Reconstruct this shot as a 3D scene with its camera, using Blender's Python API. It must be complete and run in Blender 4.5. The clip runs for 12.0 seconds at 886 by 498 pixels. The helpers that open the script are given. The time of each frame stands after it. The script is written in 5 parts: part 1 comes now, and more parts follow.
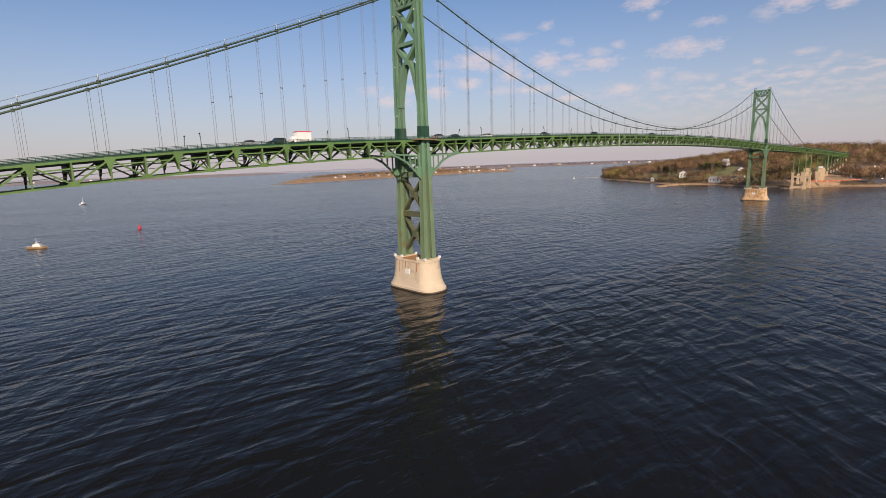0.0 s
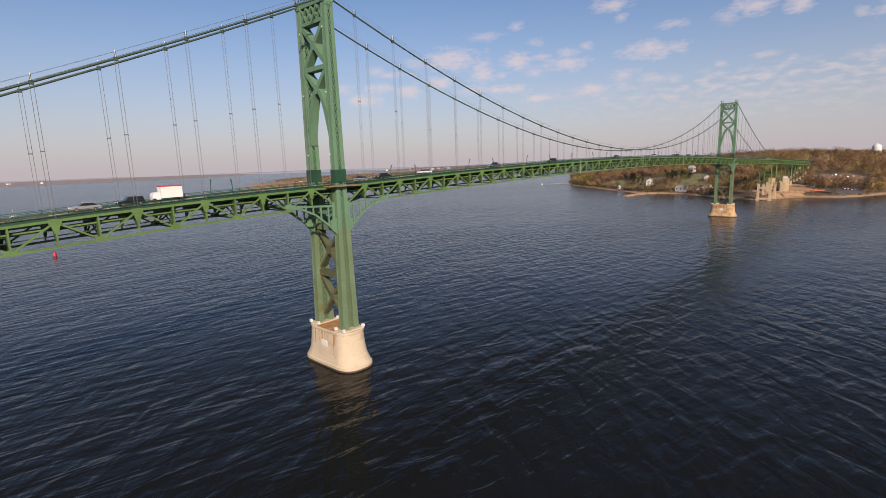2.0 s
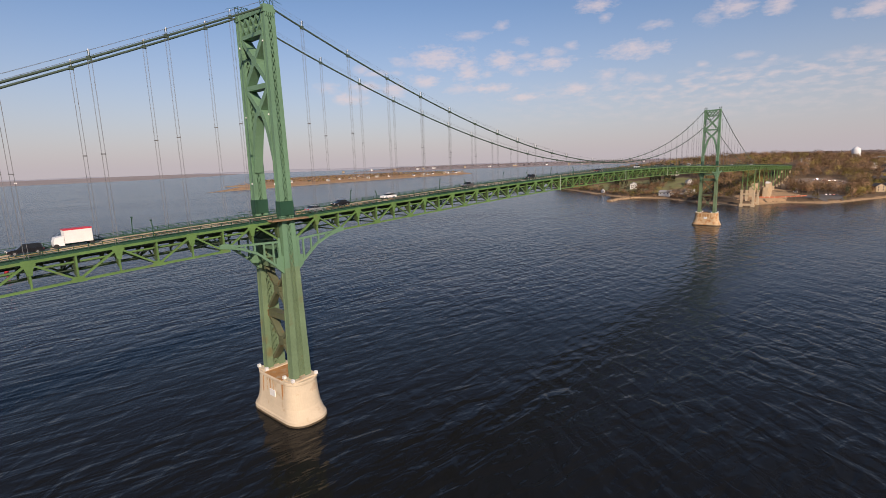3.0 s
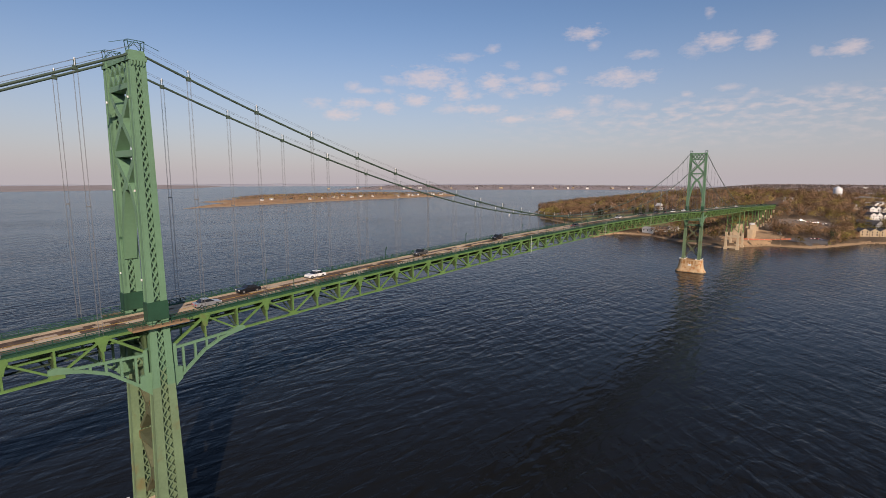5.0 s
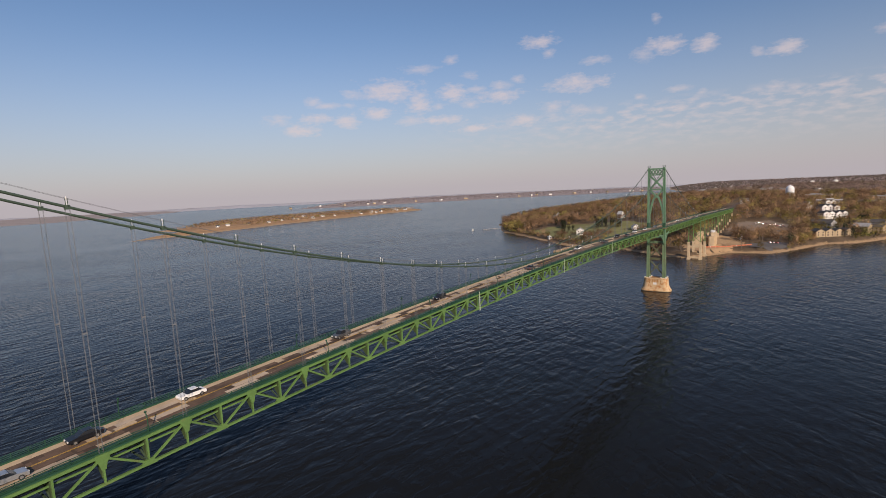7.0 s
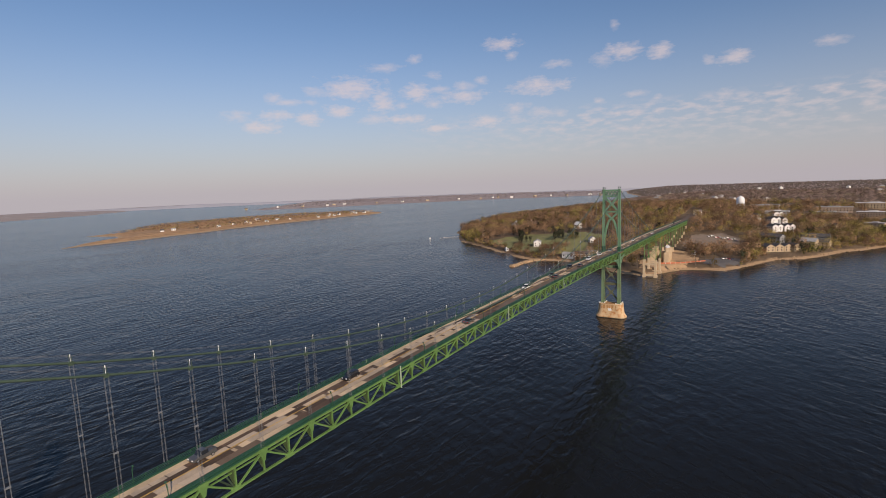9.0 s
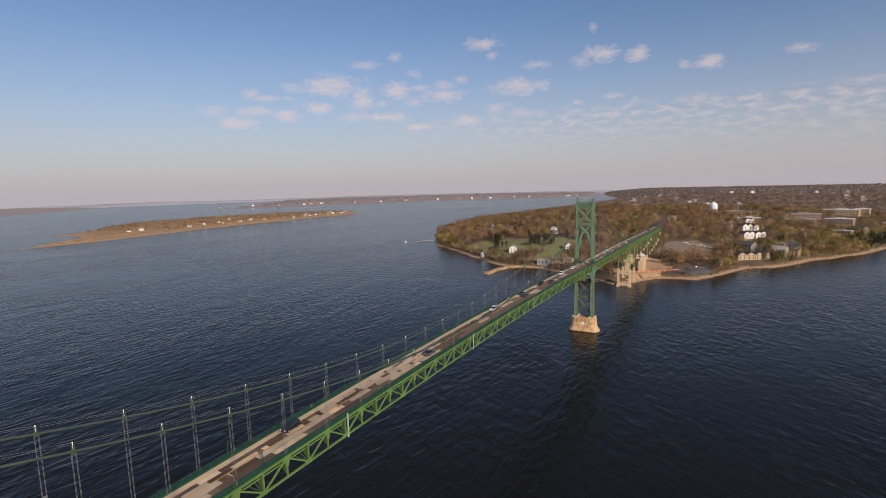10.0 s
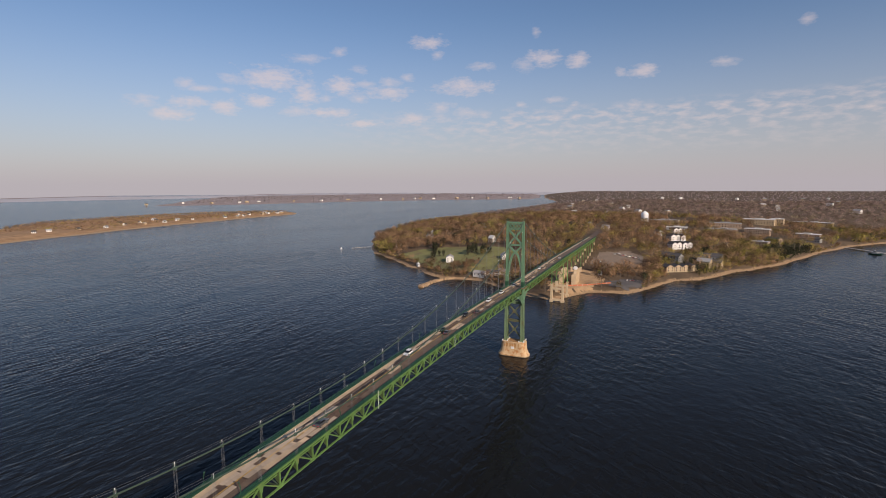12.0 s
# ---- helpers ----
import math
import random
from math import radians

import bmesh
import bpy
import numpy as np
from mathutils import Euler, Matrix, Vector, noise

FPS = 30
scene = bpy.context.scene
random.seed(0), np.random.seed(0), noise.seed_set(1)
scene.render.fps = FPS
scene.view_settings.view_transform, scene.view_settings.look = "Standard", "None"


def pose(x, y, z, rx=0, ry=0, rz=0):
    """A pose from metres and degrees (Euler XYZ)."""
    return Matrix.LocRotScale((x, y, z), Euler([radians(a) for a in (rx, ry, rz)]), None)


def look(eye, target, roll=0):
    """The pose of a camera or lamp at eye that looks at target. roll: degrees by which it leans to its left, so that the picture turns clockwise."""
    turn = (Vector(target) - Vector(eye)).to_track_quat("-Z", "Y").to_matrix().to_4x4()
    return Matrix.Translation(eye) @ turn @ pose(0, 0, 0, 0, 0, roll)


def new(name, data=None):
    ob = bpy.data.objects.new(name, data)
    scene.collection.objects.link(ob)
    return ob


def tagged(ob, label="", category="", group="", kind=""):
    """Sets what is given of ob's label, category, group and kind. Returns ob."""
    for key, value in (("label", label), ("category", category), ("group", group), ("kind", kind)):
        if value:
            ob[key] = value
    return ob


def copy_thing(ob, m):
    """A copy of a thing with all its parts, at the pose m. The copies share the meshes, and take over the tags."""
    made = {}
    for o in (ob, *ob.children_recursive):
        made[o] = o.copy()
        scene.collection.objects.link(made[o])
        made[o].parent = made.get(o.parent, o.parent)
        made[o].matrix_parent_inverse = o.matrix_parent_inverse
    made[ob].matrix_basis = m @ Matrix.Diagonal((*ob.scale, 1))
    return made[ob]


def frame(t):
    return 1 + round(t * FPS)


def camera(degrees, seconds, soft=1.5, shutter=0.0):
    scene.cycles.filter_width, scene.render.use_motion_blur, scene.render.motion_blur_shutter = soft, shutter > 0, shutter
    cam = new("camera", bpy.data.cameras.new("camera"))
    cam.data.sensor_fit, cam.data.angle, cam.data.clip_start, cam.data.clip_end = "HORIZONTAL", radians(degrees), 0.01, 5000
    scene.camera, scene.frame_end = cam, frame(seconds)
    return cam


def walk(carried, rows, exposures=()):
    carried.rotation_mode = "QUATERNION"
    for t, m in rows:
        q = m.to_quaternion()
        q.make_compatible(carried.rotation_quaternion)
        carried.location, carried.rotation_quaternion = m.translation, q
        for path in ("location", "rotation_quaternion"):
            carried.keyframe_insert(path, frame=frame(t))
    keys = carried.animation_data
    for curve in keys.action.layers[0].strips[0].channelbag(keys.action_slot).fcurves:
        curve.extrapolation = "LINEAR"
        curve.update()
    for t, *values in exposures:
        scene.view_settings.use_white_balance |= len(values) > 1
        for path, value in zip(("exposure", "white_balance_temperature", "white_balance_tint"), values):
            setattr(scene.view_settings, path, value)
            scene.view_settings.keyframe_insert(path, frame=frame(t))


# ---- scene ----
# World: x runs along the bridge from the first tower (0) to the second (366), y across it, z up from the water.
cam = camera(83.5, 12.0, soft=0.85)
PATH = [
    (0.0, -98.80, -114.39, 37.74, -44.23, -9.75, 1.88),
    (0.5, -91.76, -111.60, 40.62, -45.66, -9.85, 2.97),
    (1.0, -84.43, -108.91, 43.54, -46.41, -9.94, 2.62),
    (1.5, -77.10, -106.04, 46.48, -46.79, -9.94, 1.75),
    (2.0, -70.28, -103.35, 49.50, -47.40, -9.94, 1.91),
    (2.5, -63.19, -100.78, 52.67, -48.49, -10.04, 2.95),
    (3.0, -56.41, -98.46, 55.84, -48.98, -10.12, 1.86),
    (5.0, -30.31, -90.12, 68.10, -50.31, -8.08, -0.12),
    (5.5, -24.59, -88.42, 70.26, -50.97, -7.07, 0.50),
    (6.0, -19.31, -87.07, 73.30, -51.85, -6.98, 1.23),
    (6.5, -13.31, -85.23, 76.56, -53.36, -7.07, 2.91),
    (7.0, -4.89, -83.35, 79.86, -54.23, -6.96, 2.78),
    (9.0, 23.66, -78.76, 92.88, -58.42, -7.18, 2.15),
    (9.5, 30.35, -78.24, 96.31, -59.30, -7.30, 1.06),
    (10.0, 36.75, -78.25, 99.75, -60.74, -7.37, 1.51),
    (10.5, 43.17, -78.56, 103.20, -62.46, -7.46, 3.02),
    (11.0, 49.28, -79.13, 106.33, -64.26, -7.55, 3.81),
    (11.5, 55.14, -79.54, 109.08, -65.80, -7.60, 2.77),
    (12.0, 60.97, -79.96, 111.51, -66.99, -7.64, 0.37),
]
walk(cam, [(t, pose(x, y, z, 90 + pitch, roll, yaw)) for t, x, y, z, yaw, pitch, roll in PATH],
     [(0.0, 0.1, 6700, 18), (3.0, 0.08, 6700, 18), (5.0, 0.0, 6700, 17), (9.0, -0.02, 6620, 16), (12.0, -0.02, 6620, 16)])

# ---- light: a warm low sun from behind the camera and a hazy spring sky ----
SUN_EL, SUN_AZ = 27.0, 235.6
world = bpy.data.worlds.new("sky")
scene.world = world
world.use_nodes = True
WN, WL = world.node_tree.nodes, world.node_tree.links
WN.clear()


def wmath(op, a, b=0.0, c=None, clamp=False):
    n = WN.new("ShaderNodeMath")
    n.operation, n.use_clamp = op, clamp
    for i, v in enumerate((a, b, c)):
        if v is None:
            continue
        if isinstance(v, (int, float)):
            n.inputs[i].default_value = v
        else:
            WL.new(v, n.inputs[i])
    return n.outputs[0]


def wmix(fac, a, b):
    n = WN.new("ShaderNodeMix")
    n.data_type = "RGBA"
    for sock, v in ((n.inputs[0], fac), (n.inputs[6], a), (n.inputs[7], b)):
        if isinstance(v, (tuple, float)):
            sock.default_value = v
        else:
            WL.new(v, sock)
    return n.outputs[2]


sky = WN.new("ShaderNodeTexSky")
sky.sky_type, sky.sun_disc = "NISHITA", False
sky.sun_elevation, sky.sun_rotation = radians(SUN_EL), radians(90 - SUN_AZ)
sky.air_density, sky.dust_density, sky.ozone_density, sky.altitude = 1.0, 0.5, 3.0, 0
coord = WN.new("ShaderNodeTexCoord")
split = WN.new("ShaderNodeSeparateXYZ")
WL.new(coord.outputs["Generated"], split.inputs[0])
ele = wmath("MULTIPLY", wmath("ARCSINE", split.outputs[2]), 180 / math.pi)
azi = wmath("MULTIPLY", wmath("ARCTAN2", split.outputs[1], split.outputs[0]), 180 / math.pi)
# soft, ragged cloud edges
polar = WN.new("ShaderNodeCombineXYZ")
WL.new(azi, polar.inputs[0])
WL.new(wmath("MULTIPLY", ele, 2.2), polar.inputs[1])


def wnoise(scale, detail, rough):
    n = WN.new("ShaderNodeTexNoise")
    n.inputs["Scale"].default_value, n.inputs["Detail"].default_value, n.inputs["Roughness"].default_value = scale, detail, rough
    WL.new(polar.outputs[0], n.inputs["Vector"])
    return n.outputs[0]


rag = wmath("ADD", wmath("MULTIPLY", wmath("SUBTRACT", wnoise(0.55, 3, 0.5), 0.5), 1.7), wmath("MULTIPLY", wmath("SUBTRACT", wnoise(1.6, 4, 0.55), 0.5), 1.3))
# single puffs: azimuth, elevation, half width, half height in degrees
PUFFS = [
    (49.4, 8.1, 1.5, 0.43), (51.0, 6.9, 1.8, 0.43), (46.0, 7.8, 1.2, 0.55), (41.2, 10.9, 2.8, 0.85), (42.7, 8.6, 1.5, 0.49), (38.1, 9.4, 1.2, 0.85),
    (34.3, 10.4, 1.5, 0.67), (29.0, 9.8, 2.0, 0.49), (35.4, 7.6, 2.1, 0.37), (31.9, 6.5, 1.8, 0.3), (26.4, 7.0, 1.7, 0.43), (24.4, 14.9, 1.6, 0.49),
    (20.6, 10.4, 2.7, 0.61), (11.8, 13.1, 1.6, 0.61), (8.3, 12.7, 1.0, 0.55), (1.8, 11.2, 1.2, 0.49),
]
WISPS = [
    (53.4, 8.0, 1.1, 0.49), (49.5, 9.9, 0.8, 0.37), (48.2, 9.5, 1.2, 0.24), (45.1, 10.6, 1.1, 0.37), (45.7, 9.5, 0.6, 0.24), (37.6, 13.0, 1.7, 0.3),
    (34.3, 13.8, 0.7, 0.3), (39.1, 7.6, 1.5, 0.37), (35.9, 9.1, 0.6, 0.24), (32.2, 12.1, 0.7, 0.3), (31.5, 10.7, 1.1, 0.24), (28.8, 10.8, 1.1, 0.43),
    (27.0, 11.4, 0.6, 0.3), (32.3, 9.1, 0.9, 0.37), (23.4, 13.7, 0.5, 0.37), (23.1, 8.2, 1.1, 0.43), (20.3, 7.7, 1.3, 0.37), (18.8, 12.5, 1.2, 0.3),
    (12.8, 15.6, 0.4, 0.37), (13.9, 12.5, 0.9, 0.49), (3.9, 11.2, 0.5, 0.3), (-5.5, 11.4, 1.0, 0.3), (-12.0, 14.0, 0.5, 0.3), (8.5, 8.2, 0.4, 0.24),
    (14.3, 8.4, 0.5, 0.24), (10.8, 8.8, 1.1, 0.24), (2.5, 7.9, 0.9, 0.37),
]


def wvec(op, a, b=None):
    n = WN.new("ShaderNodeVectorMath")
    n.operation = op
    for i, v in enumerate((a, b)):
        if isinstance(v, tuple):
            n.inputs[i].default_value = v
        elif v is not None:
            WL.new(v, n.inputs[i])
    return n.outputs["Value" if op == "LENGTH" else "Vector"]


where = WN.new("ShaderNodeCombineXYZ")
WL.new(azi, where.inputs[0])
WL.new(ele, where.inputs[1])


def reach(puffs, grow_x, grow_y):
    """Distance to the nearest puff, 1 at its rim."""
    best = None
    for a, e, w, h in puffs:
        r = wvec("LENGTH", wvec("MULTIPLY", wvec("SUBTRACT", where.outputs[0], (a, e, 0.0)), (1 / (w * grow_x), 1 / (h * grow_y), 0.0)))
        best = r if best is None else wmath("MINIMUM", best, r)
    return best


cover = wmath("MULTIPLY", wmath("SUBTRACT", wmath("ADD", 1.15, rag), reach(PUFFS, 1.25, 1.45)), 1.0, clamp=True)
wisp = wmath("MULTIPLY", wmath("SUBTRACT", wmath("ADD", 1.1, rag), reach(WISPS, 1.35, 1.6)), 0.8, clamp=True)
cover = wmath("MAXIMUM", cover, wmath("MULTIPLY", wisp, 0.8))
# a broken bank of small clouds low over the land
bank_up = wmath("MULTIPLY", wmath("SUBTRACT", wmath("ADD", 8.5, wmath("MULTIPLY", azi, -0.012)), ele), 1.0, clamp=True)
bank_low = wmath("MULTIPLY", wmath("SUBTRACT", ele, 2.6), 0.28, clamp=True)
bank_side = wmath("MULTIPLY", wmath("SUBTRACT", 40.0, azi), 0.04, clamp=True)
rows = WN.new("ShaderNodeCombineXYZ")
WL.new(azi, rows.inputs[0])
WL.new(wmath("MULTIPLY", ele, 2.9), rows.inputs[1])
flock = WN.new("ShaderNodeTexNoise")
flock.inputs["Scale"].default_value, flock.inputs["Detail"].default_value, flock.inputs["Roughness"].default_value = 0.62, 4, 0.5
WL.new(rows.outputs[0], flock.inputs["Vector"])
bank = wmath("MULTIPLY", wmath("MULTIPLY", bank_up, bank_low), wmath("MULTIPLY", bank_side, wmath("MULTIPLY", wmath("SUBTRACT", flock.outputs[0], 0.44), 3.6, clamp=True)))
cover = wmath("MULTIPLY", wmath("MAXIMUM", cover, wmath("MULTIPLY", bank, 0.9)), 0.55)
HAZE, CLOUD = (5.45, 5.12, 5.42, 1), (8.7, 7.4, 7.0, 1)
haze = wmath("POWER", wmath("SUBTRACT", 1.0, wmath("DIVIDE", wmath("MAXIMUM", ele, 0.0), 18.5), clamp=True), 1.75)
blue = WN.new("ShaderNodeMix")
blue.data_type, blue.blend_type = "RGBA", "MULTIPLY"
blue.inputs[0].default_value = 1.0
blue.inputs[7].default_value = (1.0, 1.07, 1.13, 1)
WL.new(sky.outputs[0], blue.inputs[6])
tint = wmix(wmath("MULTIPLY", haze, 0.93), blue.outputs[2], HAZE)
tint = wmix(cover, tint, CLOUD)
back = WN.new("ShaderNodeBackground")
back.inputs["Strength"].default_value = 0.085
WL.new(tint, back.inputs["Color"])
out = WN.new("ShaderNodeOutputWorld")
WL.new(back.outputs[0], out.inputs["Surface"])

lamp = bpy.data.lights.new("sun", "SUN")
lamp.energy, lamp.angle, lamp.color = 4.3, radians(0.6), (1.0, 0.86, 0.69)
sun = new("sun", lamp)
ce, se = math.cos(radians(SUN_EL)), math.sin(radians(SUN_EL))
sun.matrix_world = look((-900 * ce * math.cos(radians(SUN_AZ - 180)), -900 * ce * math.sin(radians(SUN_AZ - 180)), 900 * se), (0, 0, 0))


# ---- materials ----
def material(name, base, rough=0.6, metal=0.0, vary=0.25, scale=0.5, fine=6.0, bump=0.0, second=None, amount=0.0, islands=0.0, pieces=0.0, spec=0.5, tone=0.0):
    """A surface with stains at one scale and grain at a finer one; second is a colour for patches such as rust."""
    m = bpy.data.materials.new(name)
    m.use_nodes = True
    N, L = m.node_tree.nodes, m.node_tree.links
    b = N["Principled BSDF"]
    b.inputs["Roughness"].default_value, b.inputs["Metallic"].default_value = rough, metal
    b.inputs["Specular IOR Level"].default_value = spec
    g = N.new("ShaderNodeNewGeometry")

    def nz(s, d=4):
        n = N.new("ShaderNodeTexNoise")
        n.inputs["Scale"].default_value, n.inputs["Detail"].default_value = s, d
        L.new(g.outputs["Position"], n.inputs["Vector"])
        return n.outputs[0]

    def mth(op, x, y):
        n = N.new("ShaderNodeMath")
        n.operation = op
        for i, v in enumerate((x, y)):
            if isinstance(v, (int, float)):
                n.inputs[i].default_value = v
            else:
                L.new(v, n.inputs[i])
        return n.outputs[0]

    def mix(f, x, y):
        n = N.new("ShaderNodeMix")
        n.data_type = "RGBA"
        for s, v in ((n.inputs[0], f), (n.inputs[6], x), (n.inputs[7], y)):
            if isinstance(v, (tuple, float)):
                s.default_value = v
            else:
                L.new(v, s)
        return n.outputs[2]

    dark = tuple(c * (1 - vary) for c in base) + (1,)
    light = tuple(min(1, c * (1 + vary)) for c in base) + (1,)
    coarse, grain = nz(scale), nz(fine, 3)
    t = mth("ADD", mth("MULTIPLY", coarse, 0.65), mth("MULTIPLY", grain, 0.35))
    t = mth("MULTIPLY", mth("SUBTRACT", t, 0.3), 2.5)
    if islands:
        t = mth("ADD", t, mth("MULTIPLY", mth("SUBTRACT", g.outputs["Random Per Island"], 0.5), islands))
    if tone:
        at = N.new("ShaderNodeAttribute")
        at.attribute_name = "tone"
        t = mth("ADD", t, mth("MULTIPLY", mth("SUBTRACT", at.outputs["Fac"], 0.5), tone))
    if pieces:
        oi = N.new("ShaderNodeObjectInfo")
        t = mth("ADD", t, mth("MULTIPLY", mth("SUBTRACT", oi.outputs["Random"], 0.5), pieces))
    cl = N.new("ShaderNodeClamp")
    L.new(t, cl.inputs[0])
    col = mix(cl.outputs[0], dark, light)
    if second:
        s = mth("MULTIPLY", mth("SUBTRACT", nz(scale * 1.7, 5), 0.62 - amount * 0.3), 6.0)
        c2 = N.new("ShaderNodeClamp")
        L.new(s, c2.inputs[0])
        col = mix(c2.outputs[0], col, tuple(second) + (1,))
    L.new(col, b.inputs["Base Color"])
    if bump:
        bp = N.new("ShaderNodeBump")
        bp.inputs["Strength"].default_value, bp.inputs["Distance"].default_value = 0.5, bump
        L.new(t, bp.inputs["Height"])
        L.new(bp.outputs[0], b.inputs["Normal"])
    return m


M = {
    "leg": material("green_leg_paint", (0.132, 0.246, 0.146), 0.5, 0, 0.14, 0.12, 2.0),
    # Rusty green, darkened in its base colour for the shade between the legs.
    "shaded_rustgreen": material("shaded_rusty_brace_paint", (0.095, 0.105, 0.055), 0.7, 0, 0.3, 0.3, 2.0, 0, (0.20, 0.11, 0.04), 0.2),
    "low": material("weathered_leg_paint", (0.148, 0.216, 0.118), 0.6, 0, 0.2, 0.15, 2.0, 0, (0.17, 0.14, 0.06), 0.12),
    "truss": material("green_truss_paint", (0.110, 0.205, 0.058), 0.5, 0, 0.25, 0.2, 2.5, 0, (0.16, 0.15, 0.06), 0.03),
    "deep": material("dark_green_paint", (0.018, 0.066, 0.036), 0.5, 0, 0.2, 0.3, 3.0),
    "cable": material("green_cable_paint", (0.052, 0.080, 0.054), 0.5, 0, 0.2, 0.3, 3.0),
    "rope": material("hanger_steel", (0.155, 0.16, 0.165), 0.6, 0.0, 0.15, 0.4, 4.0),
    # Darker truss green: the shade under the road is in these two colours.
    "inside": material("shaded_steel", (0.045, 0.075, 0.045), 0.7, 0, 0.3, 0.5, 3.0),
    "beam": material("shaded_floor_beam_paint", (0.058, 0.090, 0.036), 0.6, 0, 0.3, 0.5, 3.0),
    "concrete": material("pier_concrete", (0.62, 0.51, 0.36), 0.85, 0, 0.1, 0.25, 3.0, 0.03, (0.46, 0.31, 0.18), 0.1),
    "tanstone": material("stained_tan_concrete", (0.56, 0.39, 0.22), 0.85, 0, 0.14, 0.25, 3.0, 0.03, (0.44, 0.20, 0.07), 0.42),
    "viaduct": material("viaduct_concrete", (0.55, 0.42, 0.27), 0.85, 0, 0.14, 0.25, 3.0, 0.03),
    "wet": material("wet_pier_foot", (0.10, 0.075, 0.045), 0.5, 0, 0.3, 0.4, 3.0, 0.02),
    "rust": material("rusty_concrete", (0.40, 0.20, 0.07), 0.85, 0, 0.3, 0.35, 3.0, 0.02, (0.45, 0.33, 0.2), 0.3),
    "walk": material("brown_walkway_planks", (0.27, 0.175, 0.095), 0.9, 0, 0.3, 0.6, 4.0),
    "palegreen": material("pale_green_paint", (0.36, 0.43, 0.31), 0.6, 0, 0.15, 0.5, 4.0),
    "white": material("white_paint", (0.78, 0.76, 0.72), 0.6, 0, 0.08, 0.4, 4.0),
    "asphalt": material("worn_asphalt", (0.145, 0.100, 0.068), 0.9, 0, 0.3, 0.3, 5.0, 0.01),
    "slab": material("tan_concrete_slab", (0.55, 0.41, 0.265), 0.9, 0, 0.25, 0.25, 4.0, 0.01, pieces=0.9),
    "patch": material("brown_patch", (0.105, 0.065, 0.042), 0.9, 0, 0.4, 0.3, 4.0, 0.01, pieces=1.2),
    "pale": material("pale_patch", (0.46, 0.36, 0.26), 0.9, 0, 0.25, 0.3, 4.0, 0.01, pieces=0.8),
    "line": material("yellow_line_paint", (0.55, 0.33, 0.05), 0.7, 0, 0.2, 0.5, 4.0),
}


def water_material():
    m = bpy.data.materials.new("rippled_bay_water")
    m.use_nodes = True
    N, L = m.node_tree.nodes, m.node_tree.links
    b = N["Principled BSDF"]
    b.inputs["Base Color"].default_value = (0.0108, 0.0110, 0.0106, 1)
    b.inputs["Roughness"].default_value, b.inputs["IOR"].default_value, b.inputs["Specular IOR Level"].default_value = 0.17, 1.27, 0.28
    b.inputs["Specular Tint"].default_value = (1.0, 0.98, 0.94, 1)
    g = N.new("ShaderNodeNewGeometry")
    height = None
    # two crossing trains of long-crested waves and a light chop: crest direction, length along and across the crest, height
    for turn, along, across, detail, amp in ((-8, 11.0, 3.8, 3, 0.70), (52, 10.0, 4.4, 3, 0.58), (-28, 3.8, 1.8, 1, 0.08), (20, 70.0, 26.0, 2, 1.0)):
        mp = N.new("ShaderNodeMapping")
        mp.vector_type = "TEXTURE"
        mp.inputs["Rotation"].default_value[2] = radians(turn)
        mp.inputs["Scale"].default_value = (along, across, 1.0)
        L.new(g.outputs["Position"], mp.inputs["Vector"])
        n = N.new("ShaderNodeTexNoise")
        n.inputs["Scale"].default_value, n.inputs["Detail"].default_value, n.inputs["Roughness"].default_value = 1.0, detail, 0.43
        n.inputs["Distortion"].default_value = 0.5
        L.new(mp.outputs[0], n.inputs["Vector"])
        k = N.new("ShaderNodeMath")
        k.operation = "MULTIPLY"
        k.inputs[1].default_value = amp
        L.new(n.outputs[0], k.inputs[0])
        if height is None:
            height = k.outputs[0]
        else:
            a = N.new("ShaderNodeMath")
            L.new(height, a.inputs[0])
            L.new(k.outputs[0], a.inputs[1])
            height = a.outputs[0]
    # calm slicks and windy streaks
    wind = N.new("ShaderNodeTexNoise")
    wind.inputs["Scale"].default_value, wind.inputs["Detail"].default_value = 1.0, 4
    streak = N.new("ShaderNodeMapping")
    streak.vector_type = "TEXTURE"
    streak.inputs["Rotation"].default_value[2] = radians(-25)
    streak.inputs["Scale"].default_value = (420, 120, 1)
    L.new(g.outputs["Position"], streak.inputs["Vector"])
    L.new(streak.outputs[0], wind.inputs["Vector"])
    ramp = N.new("ShaderNodeMapRange")
    for i, v in enumerate((0.38, 0.62, 0.45, 1.0)):
        ramp.inputs[i + 1].default_value = v
    L.new(wind.outputs[0], ramp.inputs[0])
    bp = N.new("ShaderNodeBump")
    bp.inputs["Distance"].default_value = 1.0
    L.new(ramp.outputs[0], bp.inputs["Strength"])
    L.new(height, bp.inputs["Height"])
    L.new(bp.outputs[0], b.inputs["Normal"])
    return m


M["water"] = water_material()


# ---- building helpers ----
def mesh_of(name, verts, faces, mat, smooth=False):
    me = bpy.data.meshes.new(name)
    me.from_pydata([tuple(v) for v in verts], [], faces)
    for one in mat if isinstance(mat, (list, tuple)) else [mat]:
        me.materials.append(one)
    if smooth:
        me.polygons.foreach_set("use_smooth", [True] * len(me.polygons))
    me.update()
    return me


def part(name, me, parent=None, label="", at=None):
    ob = new(name, me)
    if parent is not None:
        ob.parent = parent
    if at is not None:
        ob.matrix_basis = at
    return tagged(ob, label)


def thing(name, label, category, group="", at=None, kind=""):
    ob = new(name)
    if at is not None:
        ob.matrix_basis = at
    return tagged(ob, label, category, group, kind)


